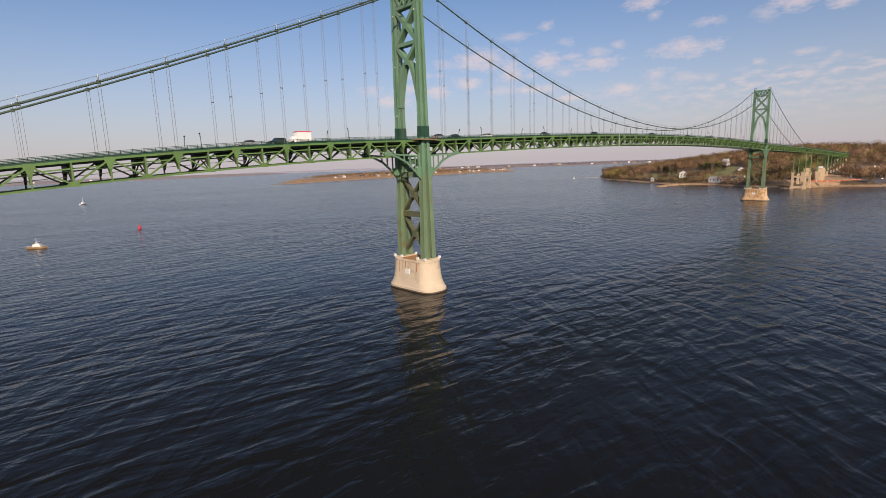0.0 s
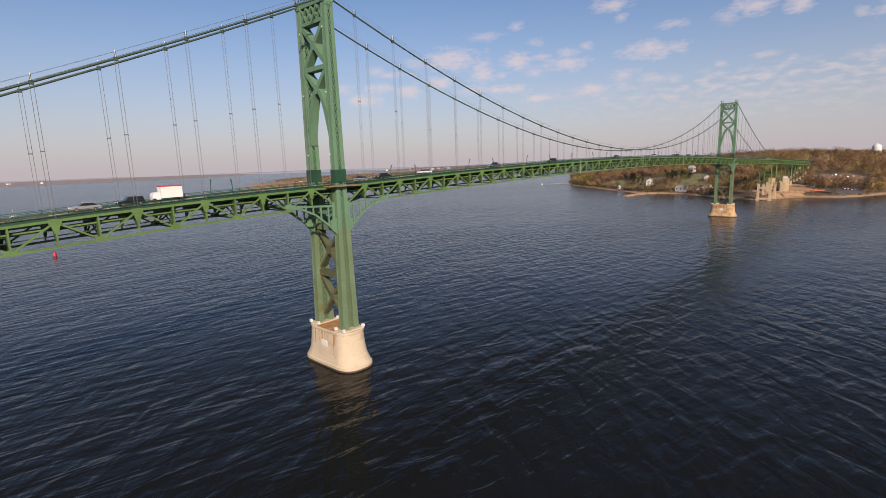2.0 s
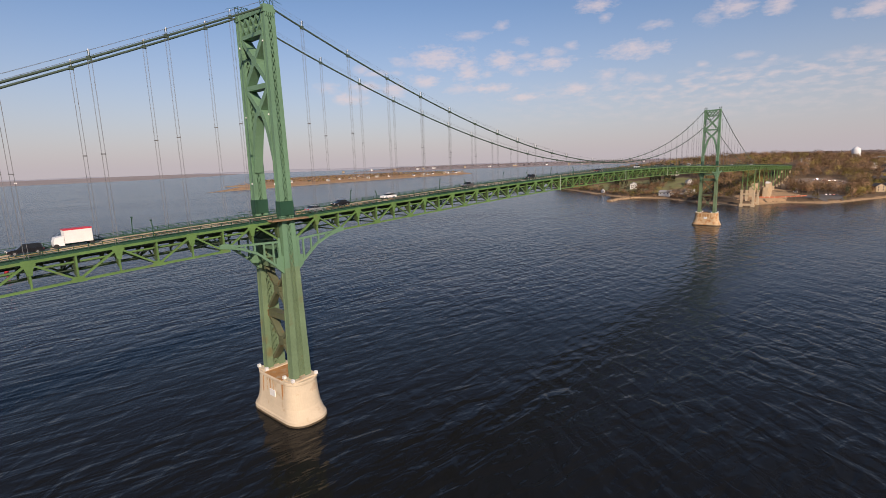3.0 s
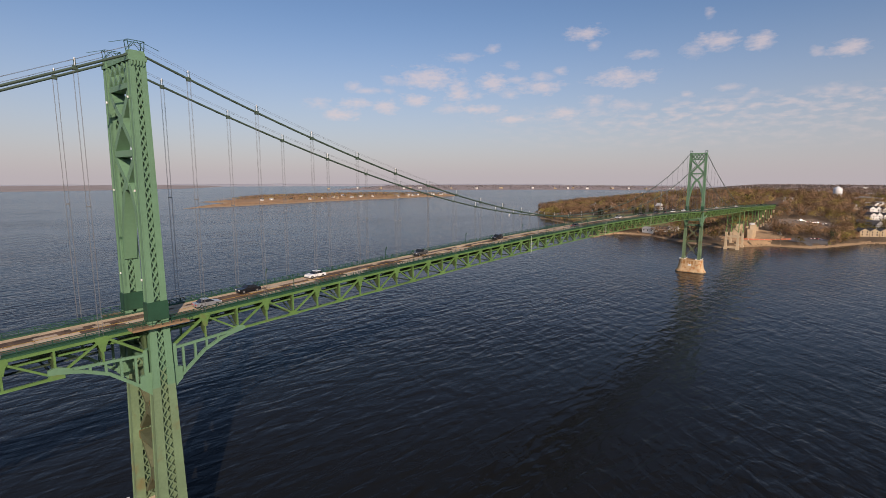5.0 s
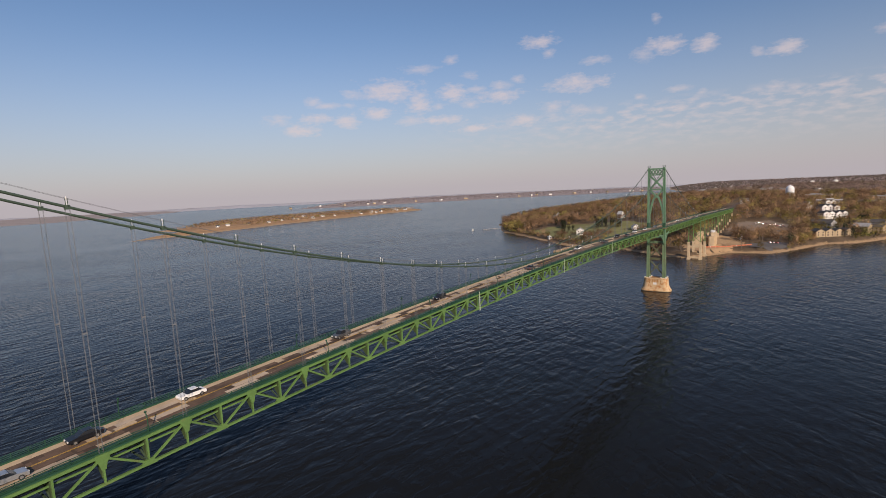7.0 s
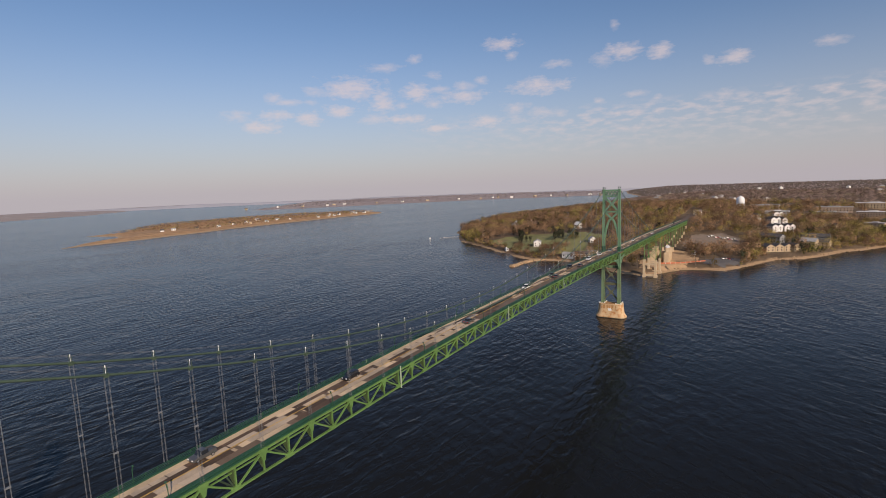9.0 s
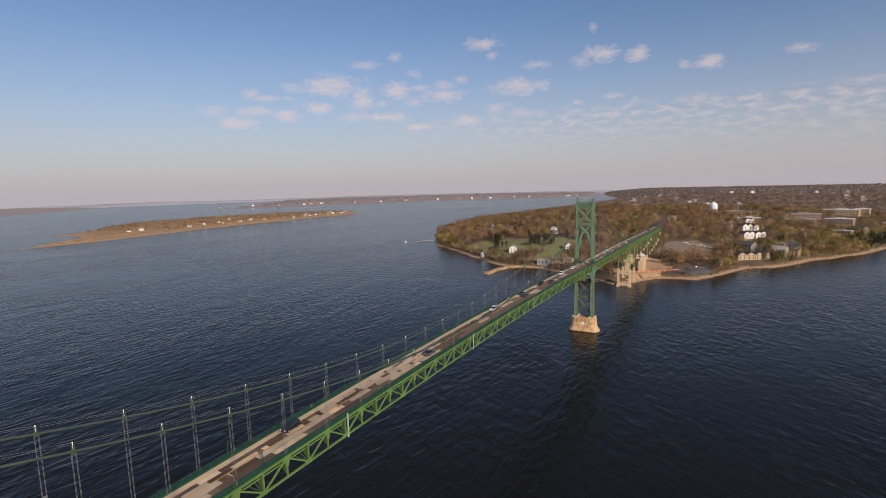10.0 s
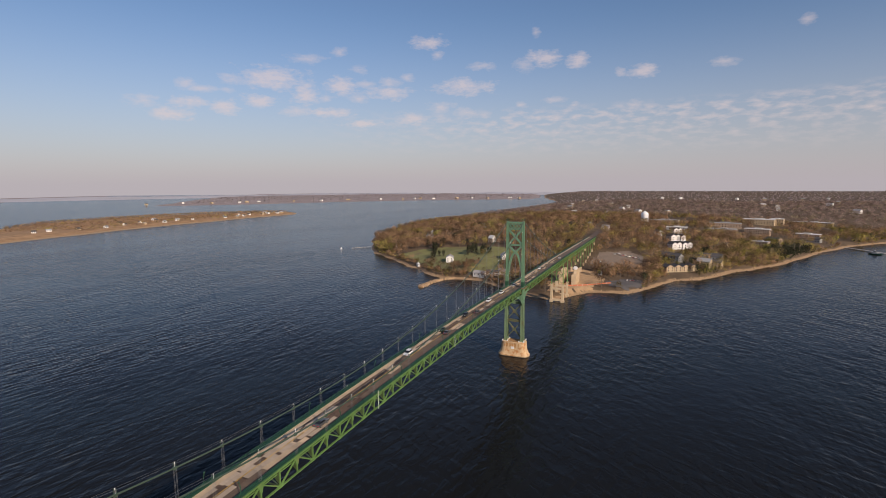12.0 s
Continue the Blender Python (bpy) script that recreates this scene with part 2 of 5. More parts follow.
class Shape:
    """Collects boxes, beams and prisms into one mesh."""

    def __init__(self):
        self.v, self.f = [], []

    def hexa(self, pts):
        n = len(self.v)
        self.v += [tuple(p) for p in pts]
        self.f += [tuple(n + i for i in q) for q in ((0, 3, 2, 1), (4, 5, 6, 7), (0, 1, 5, 4), (1, 2, 6, 5), (2, 3, 7, 6), (3, 0, 4, 7))]
        return self

    def box(self, x0, x1, y0, y1, z0, z1):
        return self.hexa([(x0, y0, z0), (x1, y0, z0), (x1, y1, z0), (x0, y1, z0), (x0, y0, z1), (x1, y0, z1), (x1, y1, z1), (x0, y1, z1)])

    def beam(self, a, b, w, h, up=(0, 0, 1)):
        """A bar from a to b, w wide across and h deep towards up."""
        a, b, up = Vector(a), Vector(b), Vector(up)
        d = (b - a).normalized()
        s = d.cross(up)
        if s.length < 1e-4:
            s = d.cross(Vector((1, 0, 0)))
        s.normalize()
        u = s.cross(d).normalized()
        s, u = s * w / 2, u * h / 2
        return self.hexa([a - s - u, a + s - u, a + s + u, a - s + u, b - s - u, b + s - u, b + s + u, b - s + u])

    def tube(self, pts, r, n=8):
        base = len(self.v)
        pts = [Vector(p) for p in pts]
        for i, p in enumerate(pts):
            d = (pts[min(i + 1, len(pts) - 1)] - pts[max(i - 1, 0)]).normalized()
            s = d.cross(Vector((0, 0, 1)))
            if s.length < 1e-4:
                s = Vector((1, 0, 0))
            s.normalize()
            u = s.cross(d)
            rr = r[i] if isinstance(r, (list, tuple)) else r
            for k in range(n):
                w = 2 * math.pi * k / n
                self.v.append(tuple(p + (s * math.cos(w) + u * math.sin(w)) * rr))
        for i in range(len(pts) - 1):
            for k in range(n):
                self.f.append((base + i * n + k, base + i * n + (k + 1) % n, base + (i + 1) * n + (k + 1) % n, base + (i + 1) * n + k))
        self.f.append(tuple(base + k for k in range(n))[::-1])
        self.f.append(tuple(base + (len(pts) - 1) * n + k for k in range(n)))
        return self

    def sweep(self, pts, w, h):
        """One unbroken bar along points that run along x."""
        n = len(self.v)
        for x, y, z in pts:
            self.v += [(x, y - w / 2, z - h / 2), (x, y + w / 2, z - h / 2), (x, y + w / 2, z + h / 2), (x, y - w / 2, z + h / 2)]
        for k in range(len(pts) - 1):
            a = n + 4 * k
            self.f += [(a + i, a + (i + 1) % 4, a + 4 + (i + 1) % 4, a + 4 + i) for i in range(4)]
        e = n + 4 * (len(pts) - 1)
        self.f += [(n + 3, n + 2, n + 1, n), (e, e + 1, e + 2, e + 3)]
        return self

    def prism(self, outline, lo, hi, axis="y"):
        """An outline of (a, b) pairs in the plane across axis, pushed from lo to hi along it."""
        n, k = len(self.v), len(outline)
        put = {"y": lambda a, b, c: (a, c, b), "x": lambda a, b, c: (c, a, b), "z": lambda a, b, c: (a, b, c)}[axis]
        self.v += [put(a, b, lo) for a, b in outline] + [put(a, b, hi) for a, b in outline]
        self.f += [tuple(range(n, n + k)), tuple(range(n + 2 * k - 1, n + k - 1, -1))]
        self.f += [(n + (i + 1) % k, n + i, n + k + i, n + k + (i + 1) % k) for i in range(k)]
        return self

    def mesh(self, name, mat, smooth=False):
        me = mesh_of(name, self.v, self.f, mat, smooth)
        bm = bmesh.new()
        bm.from_mesh(me)
        bmesh.ops.recalc_face_normals(bm, faces=bm.faces)
        bm.to_mesh(me)
        bm.free()
        return me


# ---- water ----
sea = Shape()
sea.v = [(-4800, -4800, 0), (4950, -4800, 0), (4950, 4950, 0), (-4800, 4950, 0)]
sea.f = [(0, 1, 2, 3)]
tagged(new("water", mesh_of("water", sea.v, sea.f, M["water"])), "dark blue rippled bay water under the bridge", "water", kind="structure")

# ---- bridge: profile ----
SPAN, SIDE, HALF = 366.0, 154.0, 5.2
PANEL = 11.7


def chord(x):
    """Height of the trusses' bottom chord."""
    if x < 0:
        return 40.3 + 0.015 * x - 0.00042 * x * x
    if x > SPAN:
        return 40.3 - 0.022 * (x - SPAN)
    return 40.3 + 3.6 * (1 - ((x - 183) / 183) ** 2)


def roadz(x):
    return chord(x) + 4.55


def cablez(x):
    if 0 <= x <= SPAN:
        return 52.2 + 34.5 * ((x - 183) / 183) ** 2
    if x < 0:
        return 86.7 + 0.448 * x + 0.0004 * x * x
    d = x - SPAN
    return 86.7 - 0.385 * d + 0.0006 * d * d


MAIN_NODES = [183 + PANEL * k for k in range(-15, 16)]
LEFT_NODES = [-7.8 - PANEL * k for k in range(12, -1, -1)]
RIGHT_NODES = [SPAN + 7.8 + PANEL * k for k in range(13)]


# ---- bridge towers on their piers ----
def leg_at(z):
    """Half depth along the bridge, inner and outer distance from the axis."""
    u = z / 87.0
    a = 2.2 - 0.0235 * (z - 9.7) if z < 44.5 else 1.38 - 0.008 * (z - 44.5)
    return a, 4.4 - 0.1 * u, 6.25 - 0.65 * u


def tower(x0, label):
    t = thing("bridge_tower", label, "bridge tower", "towers of the bridge", pose(x0, 0, 0))
    steps = [9.7, 22, 34.5, 44.5, 46.3, 60, 74, 86.6]
    def plate(zs, corners):
        """A plate that tapers through the heights; corners(z) gives its four corners in plan."""
        s = Shape()
        for z in zs:
            s.v += [(px, py, z) for px, py in corners(z)]
        for k in range(len(zs) - 1):
            s.f += [(4 * k + i, 4 * k + (i + 1) % 4, 4 * k + 4 + (i + 1) % 4, 4 * k + 4 + i) for i in range(4)]
        e = 4 * (len(zs) - 1)
        s.f += [(3, 2, 1, 0), (e, e + 1, e + 2, e + 3)]
        return s

    w = 0.12
    for side in (-1, 1):
        owners = []
        for zs, mat, text in (([9.7, 22, 34.5], M["low"], "weathered green steel leg with laced sides"), ([34.5, 46.3, 60, 74, 86.6], M["leg"], "green riveted steel leg with laced sides")):
            def quad(xa, xb, ya, yb):
                return [(xa, side * ya), (xb, side * ya), (xb, side * yb), (xa, side * yb)]

            def web(z):
                a, i, o = leg_at(z)
                return quad(-a + w, a - w, (i + o) / 2 - 0.05, (i + o) / 2 + 0.05)

            leg = part("leg", plate(zs, web).mesh("leg", mat), t, text)
            owners.append(leg)
            for sx in (-1, 1):
                def face(z):
                    a, i, o = leg_at(z)
                    return quad(sx * a, sx * (a - w), i, o)

                part("face_plate", plate(zs, face).mesh("face_plate", mat), leg)
                for out in (0, 1):
                    def edge(z):
                        a, i, o = leg_at(z)
                        y = o - 0.01 if out else i + w
                        return quad(sx * (a - w), sx * a * 0.34, y - w, y)

                    def angle(z):
                        a, i, o = leg_at(z)
                        y = o - 0.1 if out else i + 0.1
                        return quad(sx * (a - 0.02), sx * (a + 0.1), y - 0.13, y + 0.13)

                    part("edge_plate", plate(zs, edge).mesh("edge_plate", mat), leg)
                    part("corner_angle", plate(zs, angle).mesh("corner_angle", mat), leg)
        foot, leg = owners
        for z0, z1, owner, mat in ((10.5, 37.5, foot, M["low"]), (37.5, 45.5, leg, M["leg"]), (49, 85, leg, M["leg"])):
            lace = Shape()
            n = int((z1 - z0) / 1.55)
            for k in range(n):
                za, zb = z0 + (z1 - z0) * k / n, z0 + (z1 - z0) * (k + 1) / n
                for inner in (0, 1):
                    (aa, ia, oa), (ab, ib, ob_) = leg_at(za), leg_at(zb)
                    ya, yb = (ia, ib) if inner else (oa - 0.08, ob_ - 0.08)
                    ea, eb = aa * 0.34, ab * 0.34
                    for sx in (-1, 1):
                        lace.beam((sx * ea, side * ya, za), (-sx * eb, side * yb, zb), 0.2, 0.06, up=(0, 1, 0))
            tagged(part("lacing", lace.mesh("lacing", mat), owner), kind="stuff")
        # dark painted band at the road
        band = Shape()
        a, i, o = leg_at(47)
        band.box(-a - 0.2, a + 0.2, side * (i - 0.12) if side > 0 else -o - 0.12, side * (o + 0.12) if side > 0 else -i + 0.12, 45.6, 48.6)
        part("leg_band", band.mesh("leg_band", M["deep"]), t, "dark green painted band of the leg at the road")
        # saddle housing and crown on top
        a, i, o = leg_at(86.6)
        cap = Shape().box(-a - 0.25, a + 0.25, min(side * (i - 0.2), side * (o + 0.2)), max(side * (i - 0.2), side * (o + 0.2)), 85.4, 86.0)
        cap.box(-a, a, min(side * i, side * o), max(side * i, side * o), 86.0, 86.9)
        part("saddle_cap", cap.mesh("saddle_cap", M["leg"]), t)
        rails = Shape()
        for yy in (i, o):
            for sx in (-1, 1):
                rails.beam((sx * (a - 0.05), side * yy, 86.9), (sx * (a + 0.1), side * yy, 88.3), 0.09, 0.09)
                rails.beam((sx * 0.1, side * yy, 88.3), (sx * a, side * yy, 87.0), 0.07, 0.07)
            rails.beam((-a - 0.1, side * yy, 88.3), (a + 0.1, side * yy, 88.3), 0.08, 0.08)
        for sx in (-1, 1):
            rails.beam((sx * (a + 0.1), side * i, 88.3), (sx * (a + 0.1), side * o, 88.3), 0.07, 0.07)
            rails.beam((sx * (a + 0.1), side * (i + o) / 2, 88.3), (sx * (a + 2.4), side * (i + o) / 2, 87.5), 0.06, 0.06)
        part("guard_rail", rails.mesh("guard_rail", M["deep"]), t)
        for k in range(5):
            corb = Shape().prism([(-0.14, 85.4), (0.14, 85.4), (0.14, 84.9), (-0.14, 84.6)], min(side * (o - 0.02), side * (o + 0.2)), max(side * (o - 0.02), side * (o + 0.2)))
            part("corbel", corb.mesh("corbel", M["leg"]), t, at=pose(-a + 0.2 + (2 * a - 0.4) * k / 4, 0, 0))
        for z in (52, 66, 80):
            light = Shape().tube([(-leg_at(z)[0] - 0.25, side * 4.6, z), (-leg_at(z)[0] - 0.25, side * 4.6, z + 0.3)], 0.13, 8)
            part("marker_light", light.mesh("marker_light", M["white"]), t, "small white marker light")

    def strut(z0, z1, thick=1.1, name="strut", mat=M["leg"]):
        s = Shape().box(-1.02, 1.02, -4.35, 4.35, z0, z1)
        part(name, s.mesh(name, mat), t)

    def cross(z0, z1, w, mat, deep=1.96):
        for sy in (-1, 1):
            part("brace", Shape().beam((0.012 * sy, sy * 4.3, z0), (0.012 * sy, -sy * 4.3, z1), deep, w, up=(0, 0, 1)).mesh("brace", mat), t)
        zc = (z0 + z1) / 2
        hub = Shape().prism([(1.1 * math.cos(k * math.pi / 4 + 0.39), zc + 1.1 * math.sin(k * math.pi / 4 + 0.39)) for k in range(8)], -deep / 2 - 0.06, deep / 2 + 0.06, "x")
        part("gusset_plate", hub.mesh("gusset_plate", mat), t)

    # crown: top strut with a row of small crosses
    strut(85.6, 86.6)
    strut(81.6, 82.4)
    for k in range(4):
        y0, y1 = -4.2 + 2.1 * k, -2.1 + 2.1 * k
        part("lattice_bar", Shape().beam((0, y0, 82.4), (0, y1, 85.6), 1.9, 0.45).mesh("lattice_bar", M["leg"]), t)
        part("lattice_bar", Shape().beam((0.02, y1, 82.4), (0.02, y0, 85.6), 1.9, 0.45).mesh("lattice_bar", M["leg"]), t)
    cross(72.4, 81.6, 1.0, M["leg"])
    strut(71.4, 72.4)
    # arched portal: arms from the strut meet and sweep down into the legs
    hub = Shape().prism([(0.9 * math.cos(k * math.pi / 4 + 0.39), 67.2 + 1.1 * math.sin(k * math.pi / 4 + 0.39)) for k in range(8)], -1.06, 1.06, "x")
    part("gusset_plate", hub.mesh("gusset_plate", M["leg"]), t)
    for sy in (-1, 1):
        part("brace", Shape().beam((0, sy * 4.3, 71.6), (0.012 * sy, 0, 67.2), 1.96, 1.0).mesh("brace", M["leg"]), t)
        arch = Shape()
        pts = [(sy * 4.55 * (k / 9) ** 0.62, 67.2 - 12.6 * (k / 9) ** 1.25) for k in range(10)]
        n = len(pts)
        for k, (yy, zz) in enumerate(pts):
            ya, za = pts[max(k - 1, 0)]
            yb, zb = pts[min(k + 1, n - 1)]
            d = Vector((0, yb - ya, zb - za)).normalized()
            o = Vector((0, -d.z, d.y)) * 0.55
            arch.v += [(-0.96 - 0.01 * sy, yy - o.y, zz - o.z), (0.96 + 0.01 * sy, yy - o.y, zz - o.z), (0.96 + 0.01 * sy, yy + o.y, zz + o.z), (-0.96 - 0.01 * sy, yy + o.y, zz + o.z)]
        for k in range(n - 1):
            arch.f += [(4 * k + i, 4 * k + (i + 1) % 4, 4 * k + 4 + (i + 1) % 4, 4 * k + 4 + i) for i in range(4)]
        arch.f += [(3, 2, 1, 0), tuple(4 * n - 4 + i for i in range(4))]
        part("arch", arch.mesh("arch", M["leg"]), t)
    # bracing below the road
    strut(34.0, 35.6, mat=M["low"])
    cross(24.2, 33.8, 0.62, M["shaded_rustgreen"], 1.5)
    strut(22.2, 23.6, mat=M["shaded_rustgreen"])
    cross(12.0, 22.0, 0.62, M["shaded_rustgreen"], 1.5)
    strut(38.0, 39.4)
    # platform round the legs at the road
    for side in (-1, 1):
        pl = Shape().box(-4.2, 4.2, min(side * 4.15, side * 7.2), max(side * 4.15, side * 7.2), 44.65, 44.95)
        part("platform", pl.mesh("platform", M["walk"]), t, "rust-brown walkway platform round the leg")
        rl = Shape()
        for z in (45.5, 46.0):
            rl.beam((-4.2, side * 7.15, z), (4.2, side * 7.15, z), 0.07, 0.07)
            for xx in (-4.2, 4.2):
                rl.beam((xx, side * 7.15, z), (xx, side * 5.4, z), 0.07, 0.07)
        for k in range(7):
            rl.beam((-4.2 + 1.4 * k, side * 7.15, 44.9), (-4.2 + 1.4 * k, side * 7.15, 46.0), 0.07, 0.07)
        part("platform_rail", rl.mesh("platform_rail", M["deep"]), t)
    return t


tower(0, "tall green steel bridge tower with braced portal over the road")
tower(SPAN, "tall green steel bridge tower near the wooded shore")


def pier(x0, label, stone="concrete"):
    p = thing("bridge_pier", label, "bridge pier", "piers of the towers", pose(x0, 0, 0))
    n = 48

    def ring(hx, hy, z):
        # a long body with rounded noses
        hx, hy = hx * 0.93, hy * 0.94
        flat = hy - hx
        pts = []
        for k in range(n):
            w = 2 * math.pi * k / n
            c, s = math.cos(w), math.sin(w)
            e = 0.8
            cx = math.copysign(abs(c) ** e, c) * hx
            sy = math.copysign(abs(s) ** e, s) * hx * 1.05
            pts.append((cx, sy + math.copysign(flat, s) if abs(s) > 1e-6 else 0, z))
        return pts

    def shell(name, rings, mat, cap=True, parent=p, label=""):
        s = Shape()
        for r in rings:
            s.v += r
        for i in range(len(rings) - 1):
            s.f += [(i * n + k, i * n + (k + 1) % n, (i + 1) * n + (k + 1) % n, (i + 1) * n + k) for k in range(n)]
        s.f.append(tuple((len(rings) - 1) * n + k for k in range(n)))
        return part(name, s.mesh(name, mat), parent, label)

    shell("foot", [ring(5.3, 10.6, -3), ring(5.3, 10.6, 0.3), ring(5.25, 10.55, 0.42)], M["wet"], label="dark wet foot of the pier at the waterline")
    shell("body", [ring(5.24, 10.54, 0.42), ring(5.22, 10.5, 1.05), ring(5.0, 10.2, 1.35), ring(4.72, 9.6, 2.3), ring(4.5, 9.05, 3.4), ring(4.32, 8.7, 5.2), ring(4.12, 8.3, 8.7), ring(4.2, 8.4, 8.85), ring(4.2, 8.4, 9.3), ring(4.05, 8.25, 9.42)], M[stone], label="pale battered concrete body with rounded noses")
    deck = Shape().box(-3.6, 3.6, -3.55, 3.55, 9.3, 9.5)
    part("deck_plate", deck.mesh("deck_plate", M["rust"]), p, "rust-stained top between the legs")
    for sy in (-1, 1):
        b = Shape().box(-3.1, 3.1, min(sy * 3.6, sy * 7.2), max(sy * 3.6, sy * 7.2), 9.3, 9.75)
        part("bearing", b.mesh("bearing", M["concrete"]), p)
        for sx in (-1, 1):
            for yy in (3.75, 7.0):
                k = Shape().box(sx * 2.95 - 0.32, sx * 2.95 + 0.32, sy * yy - 0.32, sy * yy + 0.32, 9.7, 10.35)
                part("corner_block", k.mesh("corner_block", M["white"]), p)
        j = Shape().beam((-4.03, sy * 3.9, 5.2), (-3.85, sy * 3.9, 8.7), 0.16, 0.1, up=(1, 0, 0))
        part("rust_streak", j.mesh("rust_streak", M["rust"]), p, "rusty stained joint down the face")
    drip = random.Random(int(x0) + 5)
    for k in range(22 if x0 else 7):
        y = drip.uniform(-4.3, 4.3)
        low = drip.uniform(5.4, 8.4)
        j = Shape().beam((-3.85 - (8.7 - low) * 0.053, y, low), (-3.85, y + drip.uniform(-0.1, 0.1), 8.72), drip.uniform(0.1, 0.55 if x0 else 0.25), 0.05, up=(1, 0, 0))
        part("rust_streak", j.mesh("rust_streak", M["rust"]), p)
    sign = Shape().box(-4.14, -3.9, -1.1, 1.1, 5.0, 6.5)
    part("sign_board", sign.mesh("sign_board", M["white"]), p, "white notice board on the pier")
    return p


pier(0, "pale concrete bridge pier standing in the bay")
pier(SPAN, "rust-stained concrete bridge pier near the shore", "tanstone")


# ---- bridge: trusses ----
def truss(y, label):
    t = thing("stiffening_truss", label, "bridge truss", "trusses of the bridge", pose(0, y, 0))
    top = 4.15
    post_me = Shape().box(-0.13, 0.13, -0.16, 0.16, 0.15, top - 0.1).mesh("post", M["truss"])
    pad = [(-1.1, 0.65), (-1.25, -0.1), (-0.75, -0.75), (-0.4, -1.9), (0.4, -1.9), (0.75, -0.75), (1.25, -0.1), (1.1, 0.65)]
    oval_me = Shape().prism([(a * 0.72, b * 0.9 + top - 0.3) for a, b in pad], -0.22, 0.22).mesh("gusset", M["truss"])
    foot_me = Shape().prism([(-1.0, -0.24), (1.0, -0.24), (1.0, 0.15), (0.45, 0.65), (-0.45, 0.65), (-1.0, 0.15)], -0.22, 0.22).mesh("gusset", M["truss"])
    for nodes, lo, hi in ((LEFT_NODES, -SIDE, -2.4), (MAIN_NODES, 2.4, SPAN - 2.4), (RIGHT_NODES, SPAN + 2.4, SPAN + SIDE)):
        xs = [lo] + nodes + [hi]
        lows = sorted([n + PANEL / 2 for n in nodes if lo + 3 < n + PANEL / 2 < hi - 3] + [nodes[0] - PANEL / 2] * (nodes[0] - PANEL / 2 > lo + 2))
        line = sorted(set([lo, hi] + nodes + lows))
        for nm, dz, w, h in (("top_chord", top, 0.4, 0.42), ("bottom_chord", 0, 0.42, 0.36)):
            s = Shape()
            ends = line if dz else [a for a in line if min(abs(a), abs(a - SPAN)) > 13.3]
            s.sweep([(a, 0, chord(a) + dz) for a in ends], w, h)
            part(nm, s.mesh(nm, M["truss"]), t)
        for x in nodes:
            part("post", post_me, t, at=pose(x, 0, chord(x)))
            part("gusset", oval_me, t, at=pose(x, 0, chord(x)))
            for b in lows:
                if abs(abs(b - x) - PANEL / 2) < 0.2:
                    d = Shape()
                    d.beam((x, 0, chord(x) + top - 0.2), (b, 0, chord(b) + 0.1), 0.32, 0.3)
                    part("diagonal", d.mesh("diagonal", M["truss"]), t)
        for x in lows:
            part("post", post_me, t, at=pose(x, 0, chord(x)))
            part("gusset", foot_me, t, at=pose(x, 0, chord(x)))
    # curved haunches beside the towers
    for x0 in (0, SPAN):
        for sx in (-1, 1):
            h, members = Shape(), []
            run = [(2.3, 34.6), (4.5, 36.4), (7.2, 38.6), (10.4, 40.0), (13.6, chord(13.6))]
            for (a, za), (b, zb) in zip(run, run[1:]):
                h.beam((x0 + sx * a, 0, za), (x0 + sx * b, 0, zb), 0.45, 0.5)
            members.append(("haunch_bar", Shape().beam((x0 + sx * 1.9, 0, 40.2), (x0 + sx * 13.6, 0, chord(13.6)), 0.36, 0.42)))
            members.append(("haunch_post", Shape().box(min(x0 + sx * 1.9, x0 + sx * 2.5), max(x0 + sx * 1.9, x0 + sx * 2.5), -0.24, 0.24, 34.2, 41.0)))
            part("diagonal", Shape().beam((x0 + sx * 2.0, 0, 40.6), (x0 + sx * 7.6, 0, chord(7.6) + top - 0.2), 0.36, 0.4).mesh("diagonal", M["truss"]), t)
            for a in (3.6, 5.6, 7.6, 9.6, 11.4):
                za = float(np.interp(a, [p[0] for p in run], [p[1] for p in run]))
                members.append(("haunch_post", Shape().beam((x0 + sx * a, 0, za), (x0 + sx * a, 0, 40.2 + (chord(13.6) - 40.2) * (a - 1.9) / 11.7), 0.3, 0.34, up=(1, 0, 0))))
            members.append(("gusset", Shape().prism([(x0 + sx * (13.6 + p), chord(13.6) + q) for p, q in ((-2.0, -0.75), (-0.3, -0.4), (1.1, -0.2), (0.9, 0.5), (-0.2, 0.75), (-1.9, 0.1))][::sx], -0.27, 0.27)))
            members.append(("gusset", Shape().prism([(x0 + sx * (1.5 if k in (0, 3) else 3.2), z) for k, z in enumerate((33.2, 34.8, 36.8, 37.2))], -0.3, 0.3)))
            haunch = part("haunch", h.mesh("haunch", M["leg"]), t, "pale green curved bracket beside the tower leg")
            for nm, sh in members:
                part(nm, sh.mesh(nm, M["leg"]), haunch)
    # pale expansion posts in the main span
    for x in (119.2, 185.0, 248.0):
        e = Shape().box(x - 0.2, x + 0.2, -0.4 if y < 0 else 0.28, -0.28 if y < 0 else 0.4, chord(x) - 0.5, chord(x) + 5.2)
        part("drain_pipe", e.mesh("drain_pipe", M["palegreen"]), t, "pale green vertical pipe on the truss")
    return t


truss(-HALF, "yellow-green steel stiffening truss under the road, camera side")
truss(HALF, "yellow-green steel stiffening truss under the road, bay side")


